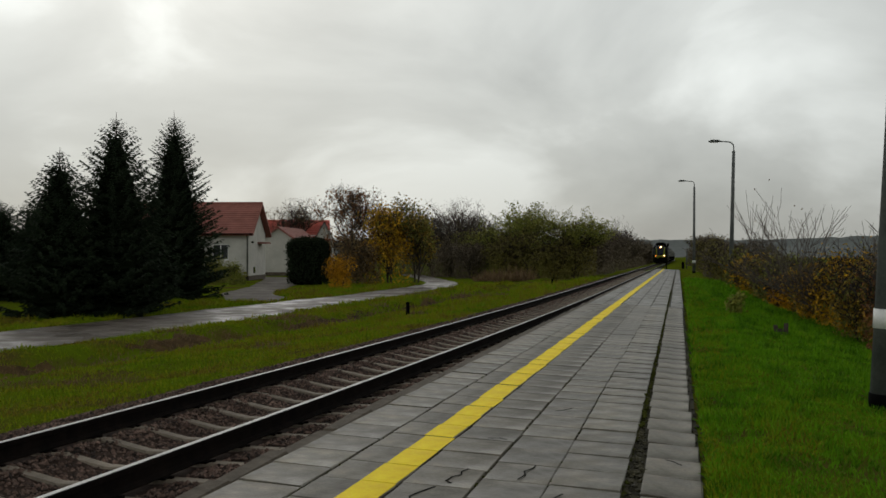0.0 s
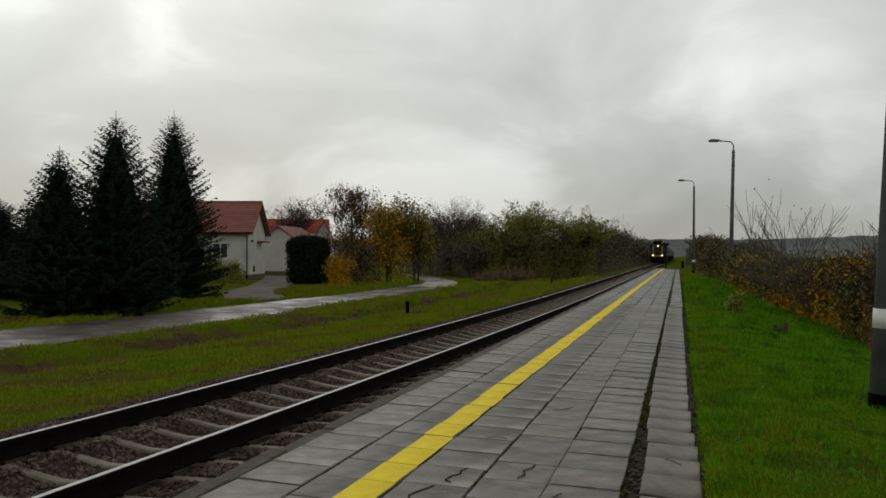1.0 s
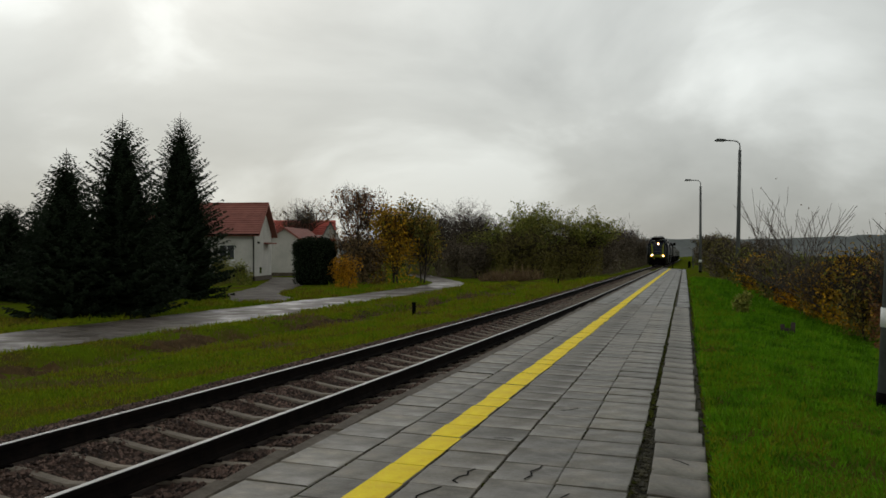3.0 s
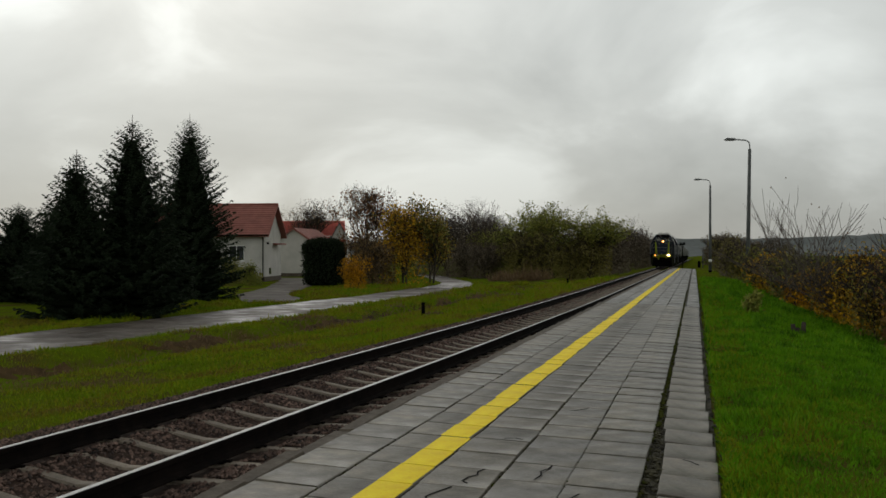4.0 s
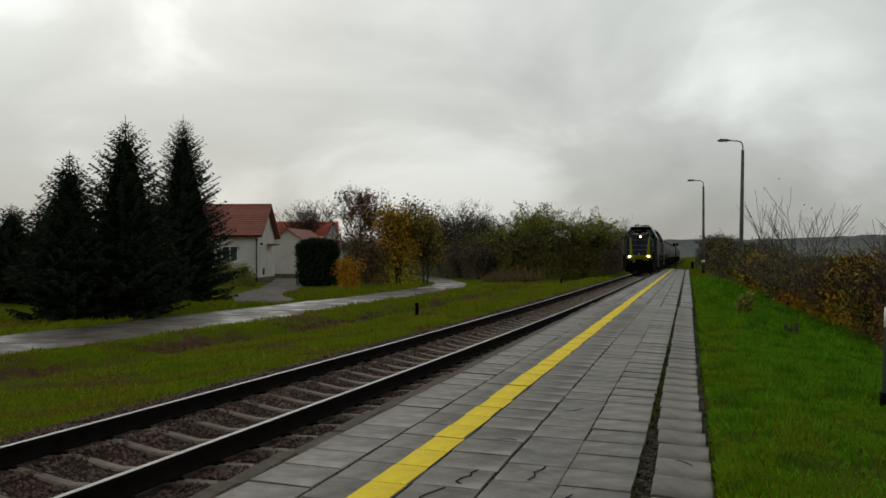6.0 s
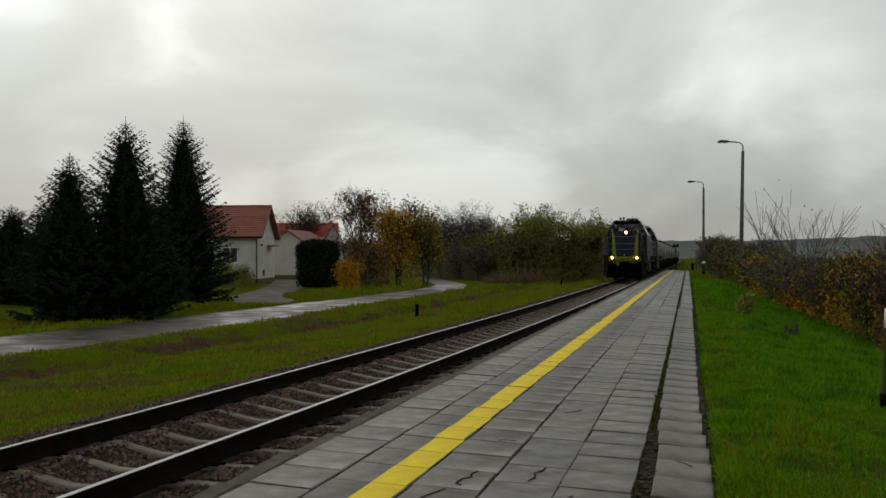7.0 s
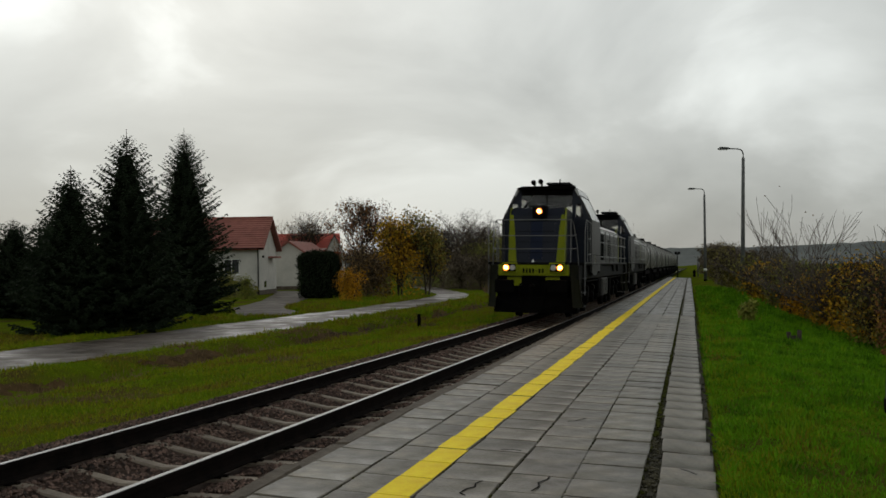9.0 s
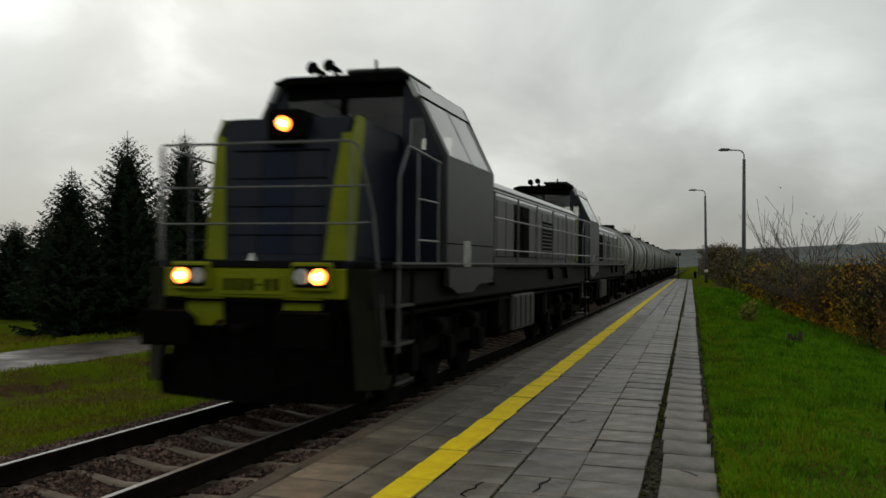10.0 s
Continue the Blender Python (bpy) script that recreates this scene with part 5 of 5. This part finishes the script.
            for z in (0.36, 0.78, 1.20):
                part("step", boxes((s * 1.27 - 0.15, s * 1.27 + 0.15, y0, y0 + 0.67, z, z + 0.035)), M_STEP, st)
        # stair rails beside the cab
        r = 0.014
        part("stair_rail", pipe([(s * 1.46, 0.48, 0.72), (s * 1.46, 0.48, 2.62), (s * 1.46, 0.80, 2.98), (s * 1.46, 2.05, 2.92)], r), M_STEEL, lo)
        part("stair_rail", pipe([(s * 1.46, 1.15, 1.70), (s * 1.46, 1.15, 2.95)], r), M_STEEL, lo)
        part("stair_rail", pipe([(s * 1.46, 1.98, 1.70), (s * 1.46, 1.98, 2.92)], r), M_STEEL, lo)
        for z in (1.95, 2.42):
            part("stair_rail", pipe([(s * 1.46, 1.15, z), (s * 1.46, 1.98, z)], r * 0.85), M_STEEL, lo)
        # front rails
        part("front_rail", pipe([(s * 1.10, -0.02, 2.95), (s * 1.16, 0.02, 2.90), (s * 1.26, 0.22, 2.2), (s * 1.34, 0.40, 0.80)], r), M_STEEL, lo)
        part("front_rail", pipe([(s * 1.10, -0.02, 1.70), (s * 1.10, -0.02, 2.95)], r), M_STEEL, lo)
    part("front_rail", pipe([(-1.10, -0.02, 2.95), (1.10, -0.02, 2.95)], 0.016), M_STEEL, lo)
    for z in (2.48, 2.09):
        part("front_rail", pipe([(-1.24, 0.15, z + 0.02), (-1.12, -0.03, z), (1.12, -0.03, z), (1.24, 0.15, z + 0.02)], 0.013), M_STEEL, lo)
    # low front hood
    bm = bmesh.new()
    side_prism(bm, [(0.46, 1.70), (0.56, 2.55), (0.66, 3.10), (0.82, 3.34), (2.42, 3.34), (2.42, 1.70)], -0.83, 0.83)
    bmesh.ops.bevel(bm, geom=[e for e in bm.edges if abs(e.verts[0].co.x - e.verts[1].co.x) < 0.01], offset=0.05, segments=2, affect="EDGES")
    part("front_hood", bm, M_NAVY, lo)
    for a, b in ((-0.54, -0.22), (-0.18, 0.18), (0.22, 0.54)):
        bm = bmesh.new()
        side_prism(bm, [(0.452, 1.78), (0.552, 2.55), (0.628, 3.02), (0.66, 3.02), (0.60, 2.55), (0.5, 1.78)], a, b)
        part("hood_panel", bm, M_NAVY2 if a > -0.2 and b < 0.2 else M_NAVY, lo)
    for s in (-1, 1):
        bm = bmesh.new()
        v = [(s * 0.60, 0.450, 1.71), (s * 0.846, 0.450, 1.71), (s * 0.846, 0.56, 2.55), (s * 0.846, 0.655, 3.13), (s * 0.73, 0.655, 3.13), (s * 0.665, 0.555, 2.55)]
        a = [bm.verts.new(p) for p in v] + [bm.verts.new((p[0], p[1] + 0.06, p[2])) for p in v]
        for k in range(6):
            bm.faces.new((a[k], a[(k + 1) % 6], a[6 + (k + 1) % 6], a[6 + k]))
        bm.faces.new(a[:6])
        bm.faces.new(a[6:])
        bmesh.ops.recalc_face_normals(bm, faces=bm.faces)
        part("hood_stripe", bm, M_LIME, lo, "lime yellow corner stripe")
        bm = bmesh.new()
        side_prism(bm, [(0.47, 1.71), (0.57, 2.55), (0.665, 3.13), (0.82, 3.35), (1.06, 3.35), (0.88, 2.55), (0.72, 1.71)], s * 0.832, s * 0.848)
        part("hood_stripe", bm, M_LIME, lo)
    for z in (1.98, 2.30, 2.62, 2.94):
        yz = 0.45 + 0.10 * (z - 1.78) / 0.77
        part("hood_seam", boxes((-0.58, 0.58, yz - 0.006, yz + 0.02, z, z + 0.012)), M_DARK, lo)
    part("front_mark", boxes((-0.16, 0.16, 0.575, 0.60, 2.62, 2.67)), M_WHITE, lo, "pale plain bar on the hood")
    # top lamp
    bm = boxes((-0.13, 0.29, 0.50, 1.2, 3.00, 3.40), bevel=0.03)
    top = part("top_lamp_box", bm, M_DARK, lo)
    bm = bmesh.new()
    tube(bm, (0.08, 0.465, 3.23), (0.08, 0.499, 3.23), 0.074, 0.085, n=20)
    lens = part("headlight", bm, M_GLOW, top, "lit warm headlight")
    bm = bmesh.new()
    tube(bm, (0.08, 0.458, 3.23), (0.08, 0.4645, 3.23), 0.024, n=14)
    part("bulb", bm, M_LAMP, lens)
    # cab
    y0, y1 = 2.42, 5.02
    part("cab_wall", boxes((-1.365, 1.365, y0, y0 + 0.08, 1.70, 3.05)), M_NAVY, lo, "navy cab front")
    part("cab_wall", boxes((-1.365, 1.365, y1 - 0.08, y1, 1.70, 3.05)), M_NAVY, lo, "navy cab back")
    # front: two wide panes, dark mask round them, a small window in each corner
    for s in (-1, 1):
        for name, pts in (("window_mask", [(0.045, 3.05), (0.82, 3.05), (0.82, 3.14), (0.045, 3.14)]), ("window_mask", [(0.0, 3.84), (0.82, 3.84), (0.82, 4.05), (0.0, 4.05)]),
                          ("window_frame", [(0.0, 3.05), (0.045, 3.05), (0.045, 3.84), (0.0, 3.84)]), ("corner_mask", [(0.82, 3.05), (0.93, 3.05), (0.93, 4.05), (0.82, 4.05)]),
                          ("corner_mask", [(0.93, 3.05), (1.44, 3.05), (1.395, 3.14), (0.93, 3.14)]), ("corner_mask", [(1.15, 3.14), (1.395, 3.14), (1.185, 3.56), (1.12, 3.56)]),
                          ("corner_mask", [(0.93, 3.56), (1.185, 3.56), (0.955, 4.05), (0.93, 4.05)])):
            cab_plate(lo, name, [(s * x, z) for x, z in pts], y0, M_DARK if name.startswith("window") else M_NAVY)
        a = [(s * 0.045, y0 + 0.03, 3.14), (s * 0.82, y0 + 0.03, 3.14), (s * 0.82, y0 + 0.10, 3.84), (s * 0.045, y0 + 0.10, 3.84)]
        quad_pane(lo, a if s > 0 else a[::-1], "cab_window")
        a = [(s * 0.93, y0 + 0.03, 3.14), (s * 1.15, y0 + 0.03, 3.14), (s * 1.12, y0 + 0.08, 3.56), (s * 0.93, y0 + 0.08, 3.56)]
        quad_pane(lo, a if s > 0 else a[::-1], "corner_window")
        part("wiper", pipe([(s * 0.42, y0 - 0.015, 3.12), (s * 0.60, y0 + 0.02, 3.62)], 0.011), M_DARK, lo)
        # back: a small pane on each side in a solid bulkhead
        for pts in ([(0.0, 3.05), (0.30, 3.05), (0.30, 4.05), (0.0, 4.05)], [(0.30, 3.05), (1.44, 3.05), (1.36, 3.24), (0.30, 3.24)], [(0.30, 3.62), (1.17, 3.62), (0.955, 4.05), (0.30, 4.05)], [(0.78, 3.24), (1.36, 3.24), (1.17, 3.62), (0.78, 3.62)]):
            cab_plate(lo, "cab_bulkhead", [(s * x, z) for x, z in pts], y1 - 0.12, M_DARK)
        a = [(s * 0.30, y1 - 0.06, 3.24), (s * 0.78, y1 - 0.06, 3.24), (s * 0.78, y1 - 0.04, 3.62), (s * 0.30, y1 - 0.04, 3.62)]
        quad_pane(lo, a if s > 0 else a[::-1], "back_window")
        # sides: grey sheet below, leaning windows, roof side above with sky glare painted pale
        bm = bmesh.new()
        side_prism(bm, [(y0, 1.62), (y0 + 0.12, 1.62), (y0 + 0.12, 1.40), (y0 + 0.55, 1.29), (y0 + 1.35, 1.29), (y0 + 1.75, 1.40), (y1, 1.40), (y1, 3.05), (y0, 3.05)], s * 1.375, s * 1.45)
        part("cab_side", bm, M_GREY, lo, "plain grey cab side")
        part("side_seam", boxes((s * 1.453 - 0.003, s * 1.453 + 0.003, y0 + 0.02, y1 - 0.02, 1.93, 1.945)), M_DARK, lo)

        def lean_in(z):
            return s * (1.45 - 0.51 * (z - 3.05) / 1.02)

        def sheet(name, ya, yb, za, zb, mat, label=""):
            bm = bmesh.new()
            q = [(lean_in(za), ya, za), (lean_in(za), yb, za), (lean_in(zb), yb, zb), (lean_in(zb), ya, zb)]
            a = [bm.verts.new(p) for p in q] + [bm.verts.new((p[0] - s * 0.06, p[1], p[2] - 0.02)) for p in q]
            for f_ in ((0, 1, 2, 3), (7, 6, 5, 4), (0, 4, 5, 1), (1, 5, 6, 2), (2, 6, 7, 3), (3, 7, 4, 0)):
                bm.faces.new([a[i] for i in f_])
            bmesh.ops.recalc_face_normals(bm, faces=bm.faces)
            part(name, bm, mat, lo, label)

        sheet("roof_side", y0 - 0.02, y1, 3.83, 4.07, M_SKYGLARE, "slanting roof side with painted pale sky glare")
        for ya, yb in ((y0, y0 + 0.14), (y0 + 1.24, y0 + 1.32), (y1 - 0.34, y1)):
            sheet("cab_pillar", ya, yb, 3.05, 3.826, M_GREY)
        for ya, yb in ((y0 + 0.14, y0 + 1.24), (y0 + 1.32, y1 - 0.34)):
            a = [(lean_in(3.05) - s * 0.02, ya, 3.05), (lean_in(3.05) - s * 0.02, yb, 3.05), (lean_in(3.82) - s * 0.02, yb, 3.82), (lean_in(3.82) - s * 0.02, ya, 3.82)]
            quad_pane(lo, a, "side_window")
        part("rain_strip", tube(bmesh.new(), (lean_in(3.83), y0, 3.83), (lean_in(3.83), y1, 3.83), 0.018, n=6), M_DARK, lo)
    bm = bmesh.new()
    prism(bm, [(-0.93, 4.03), (0.93, 4.03), (0.94, 4.075), (0.76, 4.13), (-0.76, 4.13), (-0.94, 4.075)], y0 - 0.07, y1)
    part("cab_roof", bm, M_DARK, lo, "dark cab roof")
    part("roof_unit", boxes((-0.05, 0.72, y0 + 0.25, y0 + 1.7, 4.20, 4.27), bevel=0.025), M_GREY, lo, "flat grey roof unit on short legs")
    for x in (0.02, 0.34, 0.66):
        for yy in (y0 + 0.35, y0 + 1.6):
            part("unit_leg", boxes((x - 0.02, x + 0.02, yy - 0.03, yy + 0.03, 4.12, 4.20)), M_DARK, lo)
    for x, yy, z in ((-0.20, y0 + 0.24, 4.28), (-0.42, y0 + 0.20, 4.25)):
        bm = bmesh.new()
        tube(bm, (x, yy - 0.22, z), (x, yy - 0.14, z), 0.085, 0.05, n=14)
        tube(bm, (x, yy - 0.14, z), (x, yy + 0.20, z), 0.045, 0.025, n=10)
        tube(bm, (x, yy + 0.02, 4.10), (x, yy + 0.02, z), 0.03, n=6)
        part("horn", bm, M_DARK, lo)
    part("aerial", pipe([(0.40, y0 + 0.2, 4.12), (0.40, y0 + 0.2, 4.36)], 0.02), M_DARK, lo)
    part("driver_seat", boxes((0.35, 0.85, y0 + 1.3, y0 + 1.75, 1.72, 3.3), bevel=0.06), M_DARK, lo)
    part("control_desk", boxes((-1.0, 1.0, y0 + 0.25, y0 + 0.8, 1.72, 2.9), bevel=0.05), M_DARK, lo)
    part("cab_notice", boxes((1.452, 1.46, 3.22, 3.60, 1.64, 1.99)), M_LENS, lo, "pale grey notice plate")
    # long hood
    h0, h1 = 5.03, LENGTH - 1.35
    bm = bmesh.new()
    outline = [(-1.12, 1.70), (1.12, 1.70), (1.12, 2.80), (1.07, 2.95), (0.92, 3.10), (0.62, 3.19), (0.0, 3.24), (-0.62, 3.19), (-0.92, 3.10), (-1.07, 2.95), (-1.12, 2.80)]
    prism(bm, outline, h0, h1)
    part("long_hood", bm, M_HOOD, lo, "long dark grey engine hood")
    # separate roof skin, coloured pale for the sky's glare on the wet shoulder
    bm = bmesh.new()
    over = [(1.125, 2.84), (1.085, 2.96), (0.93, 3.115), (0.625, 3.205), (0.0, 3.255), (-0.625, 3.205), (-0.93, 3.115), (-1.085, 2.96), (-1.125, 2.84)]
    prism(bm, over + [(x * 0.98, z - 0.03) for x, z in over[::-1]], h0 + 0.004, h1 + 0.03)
    part("hood_roof", bm, M_SKYGLARE, lo, "wet hood roof with painted pale sky glare")
    part("hood_cap", side_prism(bmesh.new(), [(0.672, 3.115), (0.826, 3.346), (2.41, 3.352), (2.41, 3.33), (0.84, 3.33), (0.69, 3.10)], -0.72, 0.72), M_CAP, lo, "sloping hood top with sky sheen painted dark grey")
    for s in (-1, 1):
        y = h0 + 0.15
        k = 0
        while y + 0.7 < h1:
            w = 0.72
            x0, x1 = sorted((s * 1.122, s * 1.145))
            dr = part("hood_door", boxes((x0, x1, y, y + w - 0.05, 1.80, 2.78), bevel=0.012), M_DARK if k in (4, 5) else M_HOOD, lo)
            if k in (4, 5, 8, 9):
                for z in range(9):
                    zz = 1.9 + z * 0.08
                    xx0, xx1 = sorted((s * 1.146, s * 1.165))
                    part("louvre", boxes((xx0, xx1, y + 0.06, y + w - 0.12, zz, zz + 0.045)), M_DARK, dr)
            y += w
            k += 1
        # side rails on posts
        yy = h0 + 0.15
        while yy < h1 + 0.1:
            part("rail_post", pipe([(s * 1.43, yy, 1.70), (s * 1.43, yy, 2.80)], 0.016), M_STEEL, lo)
            yy += 1.82
        for z in (1.90, 2.40, 2.80):
            part("side_rail", pipe([(s * 1.43, h0 + 0.1, z), (s * 1.43, h1 + 0.1, z)], 0.015), M_STEEL, lo)
        part("roof_rail", pipe([(s * 1.09, h0 + 0.05, 2.97), (s * 1.09, h1, 2.97)], 0.022), M_STEEL, lo)
    for x in (-1.124, 1.124):
        part("rear_stripe", boxes((x - 0.028, x + 0.028, h1 - 0.62, h1 - 0.30, 1.74, 2.86)), M_LIME, lo, "lime yellow stripe")
    part("rear_panel", boxes((-0.80, 0.80, h1 + 0.002, h1 + 0.04, 1.75, 2.8), bevel=0.01), M_LIME, lo)
    part("exhaust", boxes((-0.25, 0.25, 8.2, 9.0, 3.20, 3.34), bevel=0.03), M_DARK, lo)
    part("roof_fan", boxes((-0.55, 0.55, 12.2, 13.6, 3.20, 3.28), bevel=0.03), M_DARK, lo)
    # running gear
    for y in (2.0, 3.75, 5.5):
        wheelset(lo, y)
    bogie_frame(lo, 1.3, 6.2, (2.0, 3.75, 5.5))
    for y in (11.7, 13.45, 15.2):
        wheelset(lo, y)
    bogie_frame(lo, 11.0, 15.9, (11.7, 13.45, 15.2))
    # added pipes, sandboxes, cylinders and filler block: close the view, darken under the frame
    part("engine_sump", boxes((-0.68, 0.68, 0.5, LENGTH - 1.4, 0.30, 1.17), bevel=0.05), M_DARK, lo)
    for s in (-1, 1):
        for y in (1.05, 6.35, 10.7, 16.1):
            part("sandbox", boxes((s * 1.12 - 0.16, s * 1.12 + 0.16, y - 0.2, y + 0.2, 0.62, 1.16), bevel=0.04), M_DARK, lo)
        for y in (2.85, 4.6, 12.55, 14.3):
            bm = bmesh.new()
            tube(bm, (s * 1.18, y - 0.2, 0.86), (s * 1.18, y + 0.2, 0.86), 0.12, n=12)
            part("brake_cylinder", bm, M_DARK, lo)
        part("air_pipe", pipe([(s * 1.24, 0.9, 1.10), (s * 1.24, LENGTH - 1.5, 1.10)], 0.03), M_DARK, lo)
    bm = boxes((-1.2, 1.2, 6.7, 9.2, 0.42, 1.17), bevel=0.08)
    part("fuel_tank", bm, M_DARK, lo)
    part("battery_box", boxes((1.21, 1.30, 7.3, 9.3, 0.50, 1.14), bevel=0.03), M_BATTERY, lo, "light grey ribbed equipment box")
    for k in range(4):
        part("box_rib", boxes((1.302, 1.32, 7.42 + k * 0.47, 7.75 + k * 0.47, 0.55, 1.09)), M_GREY, lo)
    return lo


# pale grey stands for the sky's glare on upward faces
M_SKYGLARE = material("sky_glare_paint", (0.36, 0.36, 0.363), (0.46, 0.46, 0.462), 1.5, 0.28, spec=0.5, bump=0.06)
# greyer than the navy hood below: reflected sky put into the colour
M_CAP = material("skylit_hood_cap", (0.022, 0.023, 0.025), (0.035, 0.036, 0.038), 2, 0.35, spec=0.4, bump=0.06)
M_BATTERY = material("worn_grey_box_paint", (0.035, 0.035, 0.033), (0.065, 0.065, 0.060), 2.5, 0.6, spec=0.2, bump=0.2)
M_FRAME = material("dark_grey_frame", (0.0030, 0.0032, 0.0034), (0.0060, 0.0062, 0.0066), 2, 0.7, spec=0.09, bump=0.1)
M_HOOD = material("dark_grey_door", (0.0080, 0.0082, 0.0078), (0.0175, 0.0175, 0.0160), 1.4, 0.42, bump=0.1)
M_NAVY2 = material("blue_paint", (0.0045, 0.0085, 0.024), (0.007, 0.012, 0.032), 2, 0.45, spec=0.12, bump=0.06)
M_OLIVE = material("dark_olive_paint", (0.0060, 0.0064, 0.0026), (0.0120, 0.0122, 0.0050), 3, 0.7, spec=0.15, bump=0.1)
M_STEP = material("worn_step_steel", (0.0360, 0.0360, 0.0360), (0.0660, 0.0660, 0.0630), 6, 0.5, metal=0.5, bump=0.2)

WAGON = 12.6


def tank_wagon():
    wa = thing("tank_wagon", "grey steel tank wagon with welded hoops", "tank wagon", None, "tank wagons of the train")
    r, zc = 1.32, 2.20
    bm = bmesh.new()
    prof = [(0.55, 0.0), (0.58, 0.55), (0.68, 0.95), (0.86, 1.2), (1.1, 1.30), (1.3, r), (WAGON - 1.3, r), (WAGON - 1.1, 1.30), (WAGON - 0.86, 1.2), (WAGON - 0.68, 0.95), (WAGON - 0.58, 0.55), (WAGON - 0.55, 0.0)]
    n = 28
    prev = None
    for y, rr in prof:
        ring = [bm.verts.new((max(rr, 0.01) * math.cos(k * math.tau / n), y, zc + max(rr, 0.01) * math.sin(k * math.tau / n))) for k in range(n)]
        if prev:
            for k in range(n):
                bm.faces.new((prev[k], prev[(k + 1) % n], ring[(k + 1) % n], ring[k])).smooth = True
        prev = ring
    bmesh.ops.recalc_face_normals(bm, faces=bm.faces)
    part("barrel", bm, M_TANK, wa, "dull grey tank barrel")
    for y in (1.5, 3.1, 3.7, 4.3, 4.9, 7.6, 8.2, 8.8, 9.4, 11.0):
        bm = bmesh.new()
        tube(bm, (0, y, zc), (0, y + 0.09, zc), r + 0.035, n=28)
        part("hoop", bm, M_TANK, wa)
    bm = bmesh.new()
    tube(bm, (0, WAGON / 2, zc + r - 0.1), (0, WAGON / 2, zc + r + 0.26), 0.36, n=16)
    part("manhole", bm, M_DARK, wa)
    part("roof_walk", boxes((-0.3, 0.3, 3.5, WAGON - 3.5, zc + r + 0.06, zc + r + 0.10)), M_DARK, wa)
    part("frame", boxes((-1.15, 1.15, 0.3, WAGON - 0.3, 0.92, 1.16), (-1.3, 1.3, 0.3, 0.5, 0.85, 1.25), (-1.3, 1.3, WAGON - 0.5, WAGON - 0.3, 0.85, 1.25)), M_DARK, wa)
    for y in (1.8, 3.4, WAGON - 3.4, WAGON - 1.8):
        part("saddle", boxes((-1.05, 1.05, y - 0.06, y + 0.06, 1.16, 1.5)), M_DARK, wa)
    for s in (-1, 1):
        part("ladder", pipe([(s * 1.34, WAGON / 2 - 0.2, 1.0), (s * 1.36, WAGON / 2 - 0.2, 2.6)], 0.022), M_DARK, wa)
        part("ladder", pipe([(s * 1.34, WAGON / 2 + 0.2, 1.0), (s * 1.36, WAGON / 2 + 0.2, 2.6)], 0.022), M_DARK, wa)
    for a, b in ((1.6, 3.3), (WAGON - 3.3, WAGON - 1.6)):
        wheelset(wa, a, 0.45)
        wheelset(wa, b, 0.45)
        bogie_frame(wa, a - 0.5, b + 0.5, (a, b))
    for y, s in ((0.3, -1), (WAGON - 0.3, 1)):
        for x in (-0.78, 0.78):
            bm = bmesh.new()
            tube(bm, (x, y, 1.0), (x, y + s * 0.28, 1.0), 0.1, n=8)
            tube(bm, (x, y + s * 0.25, 1.0), (x, y + s * 0.29, 1.0), 0.22, n=12)
            part("buffer", bm, M_DARK, wa)
    return wa


loco = locomotive()
train = [(loco, 0.0, LENGTH)]
train.append((copy_thing(loco, pose(0, 0, 0)), LENGTH, LENGTH))
wagon = tank_wagon()
for k in range(10):
    train.append((wagon if k == 0 else copy_thing(wagon, pose(0, 0, 0)), 2 * LENGTH + k * WAGON, WAGON))


# ---- motion of the train ----
def front_y(t):
    s = 10.0 - t
    return 9.4 + 18.8 * s - 0.05 * s * s


def on_track(y0, length):
    """The pose of a vehicle whose front beam stands at y0."""
    a, b = y0 + 2.5, y0 + length - 3.0
    sway = 0.2 - 0.45 * smooth(9.4, 28, y0) + 0.11 * smooth(36, 58, y0)
    turn = math.atan2(-(track_x(b) - track_x(a)), b - a)
    lean = 1.4 * (1 - smooth(20, 60, y0))
    return pose(track_x(a) + 2.5 * math.sin(turn) + sway, y0, 0.012 * lean, 0, lean, math.degrees(turn))


def motions():
    for ob, back, length in train:
        walk(ob, [(t / 4, on_track(front_y(t / 4) + back, length)) for t in range(0, 41)])


motions()
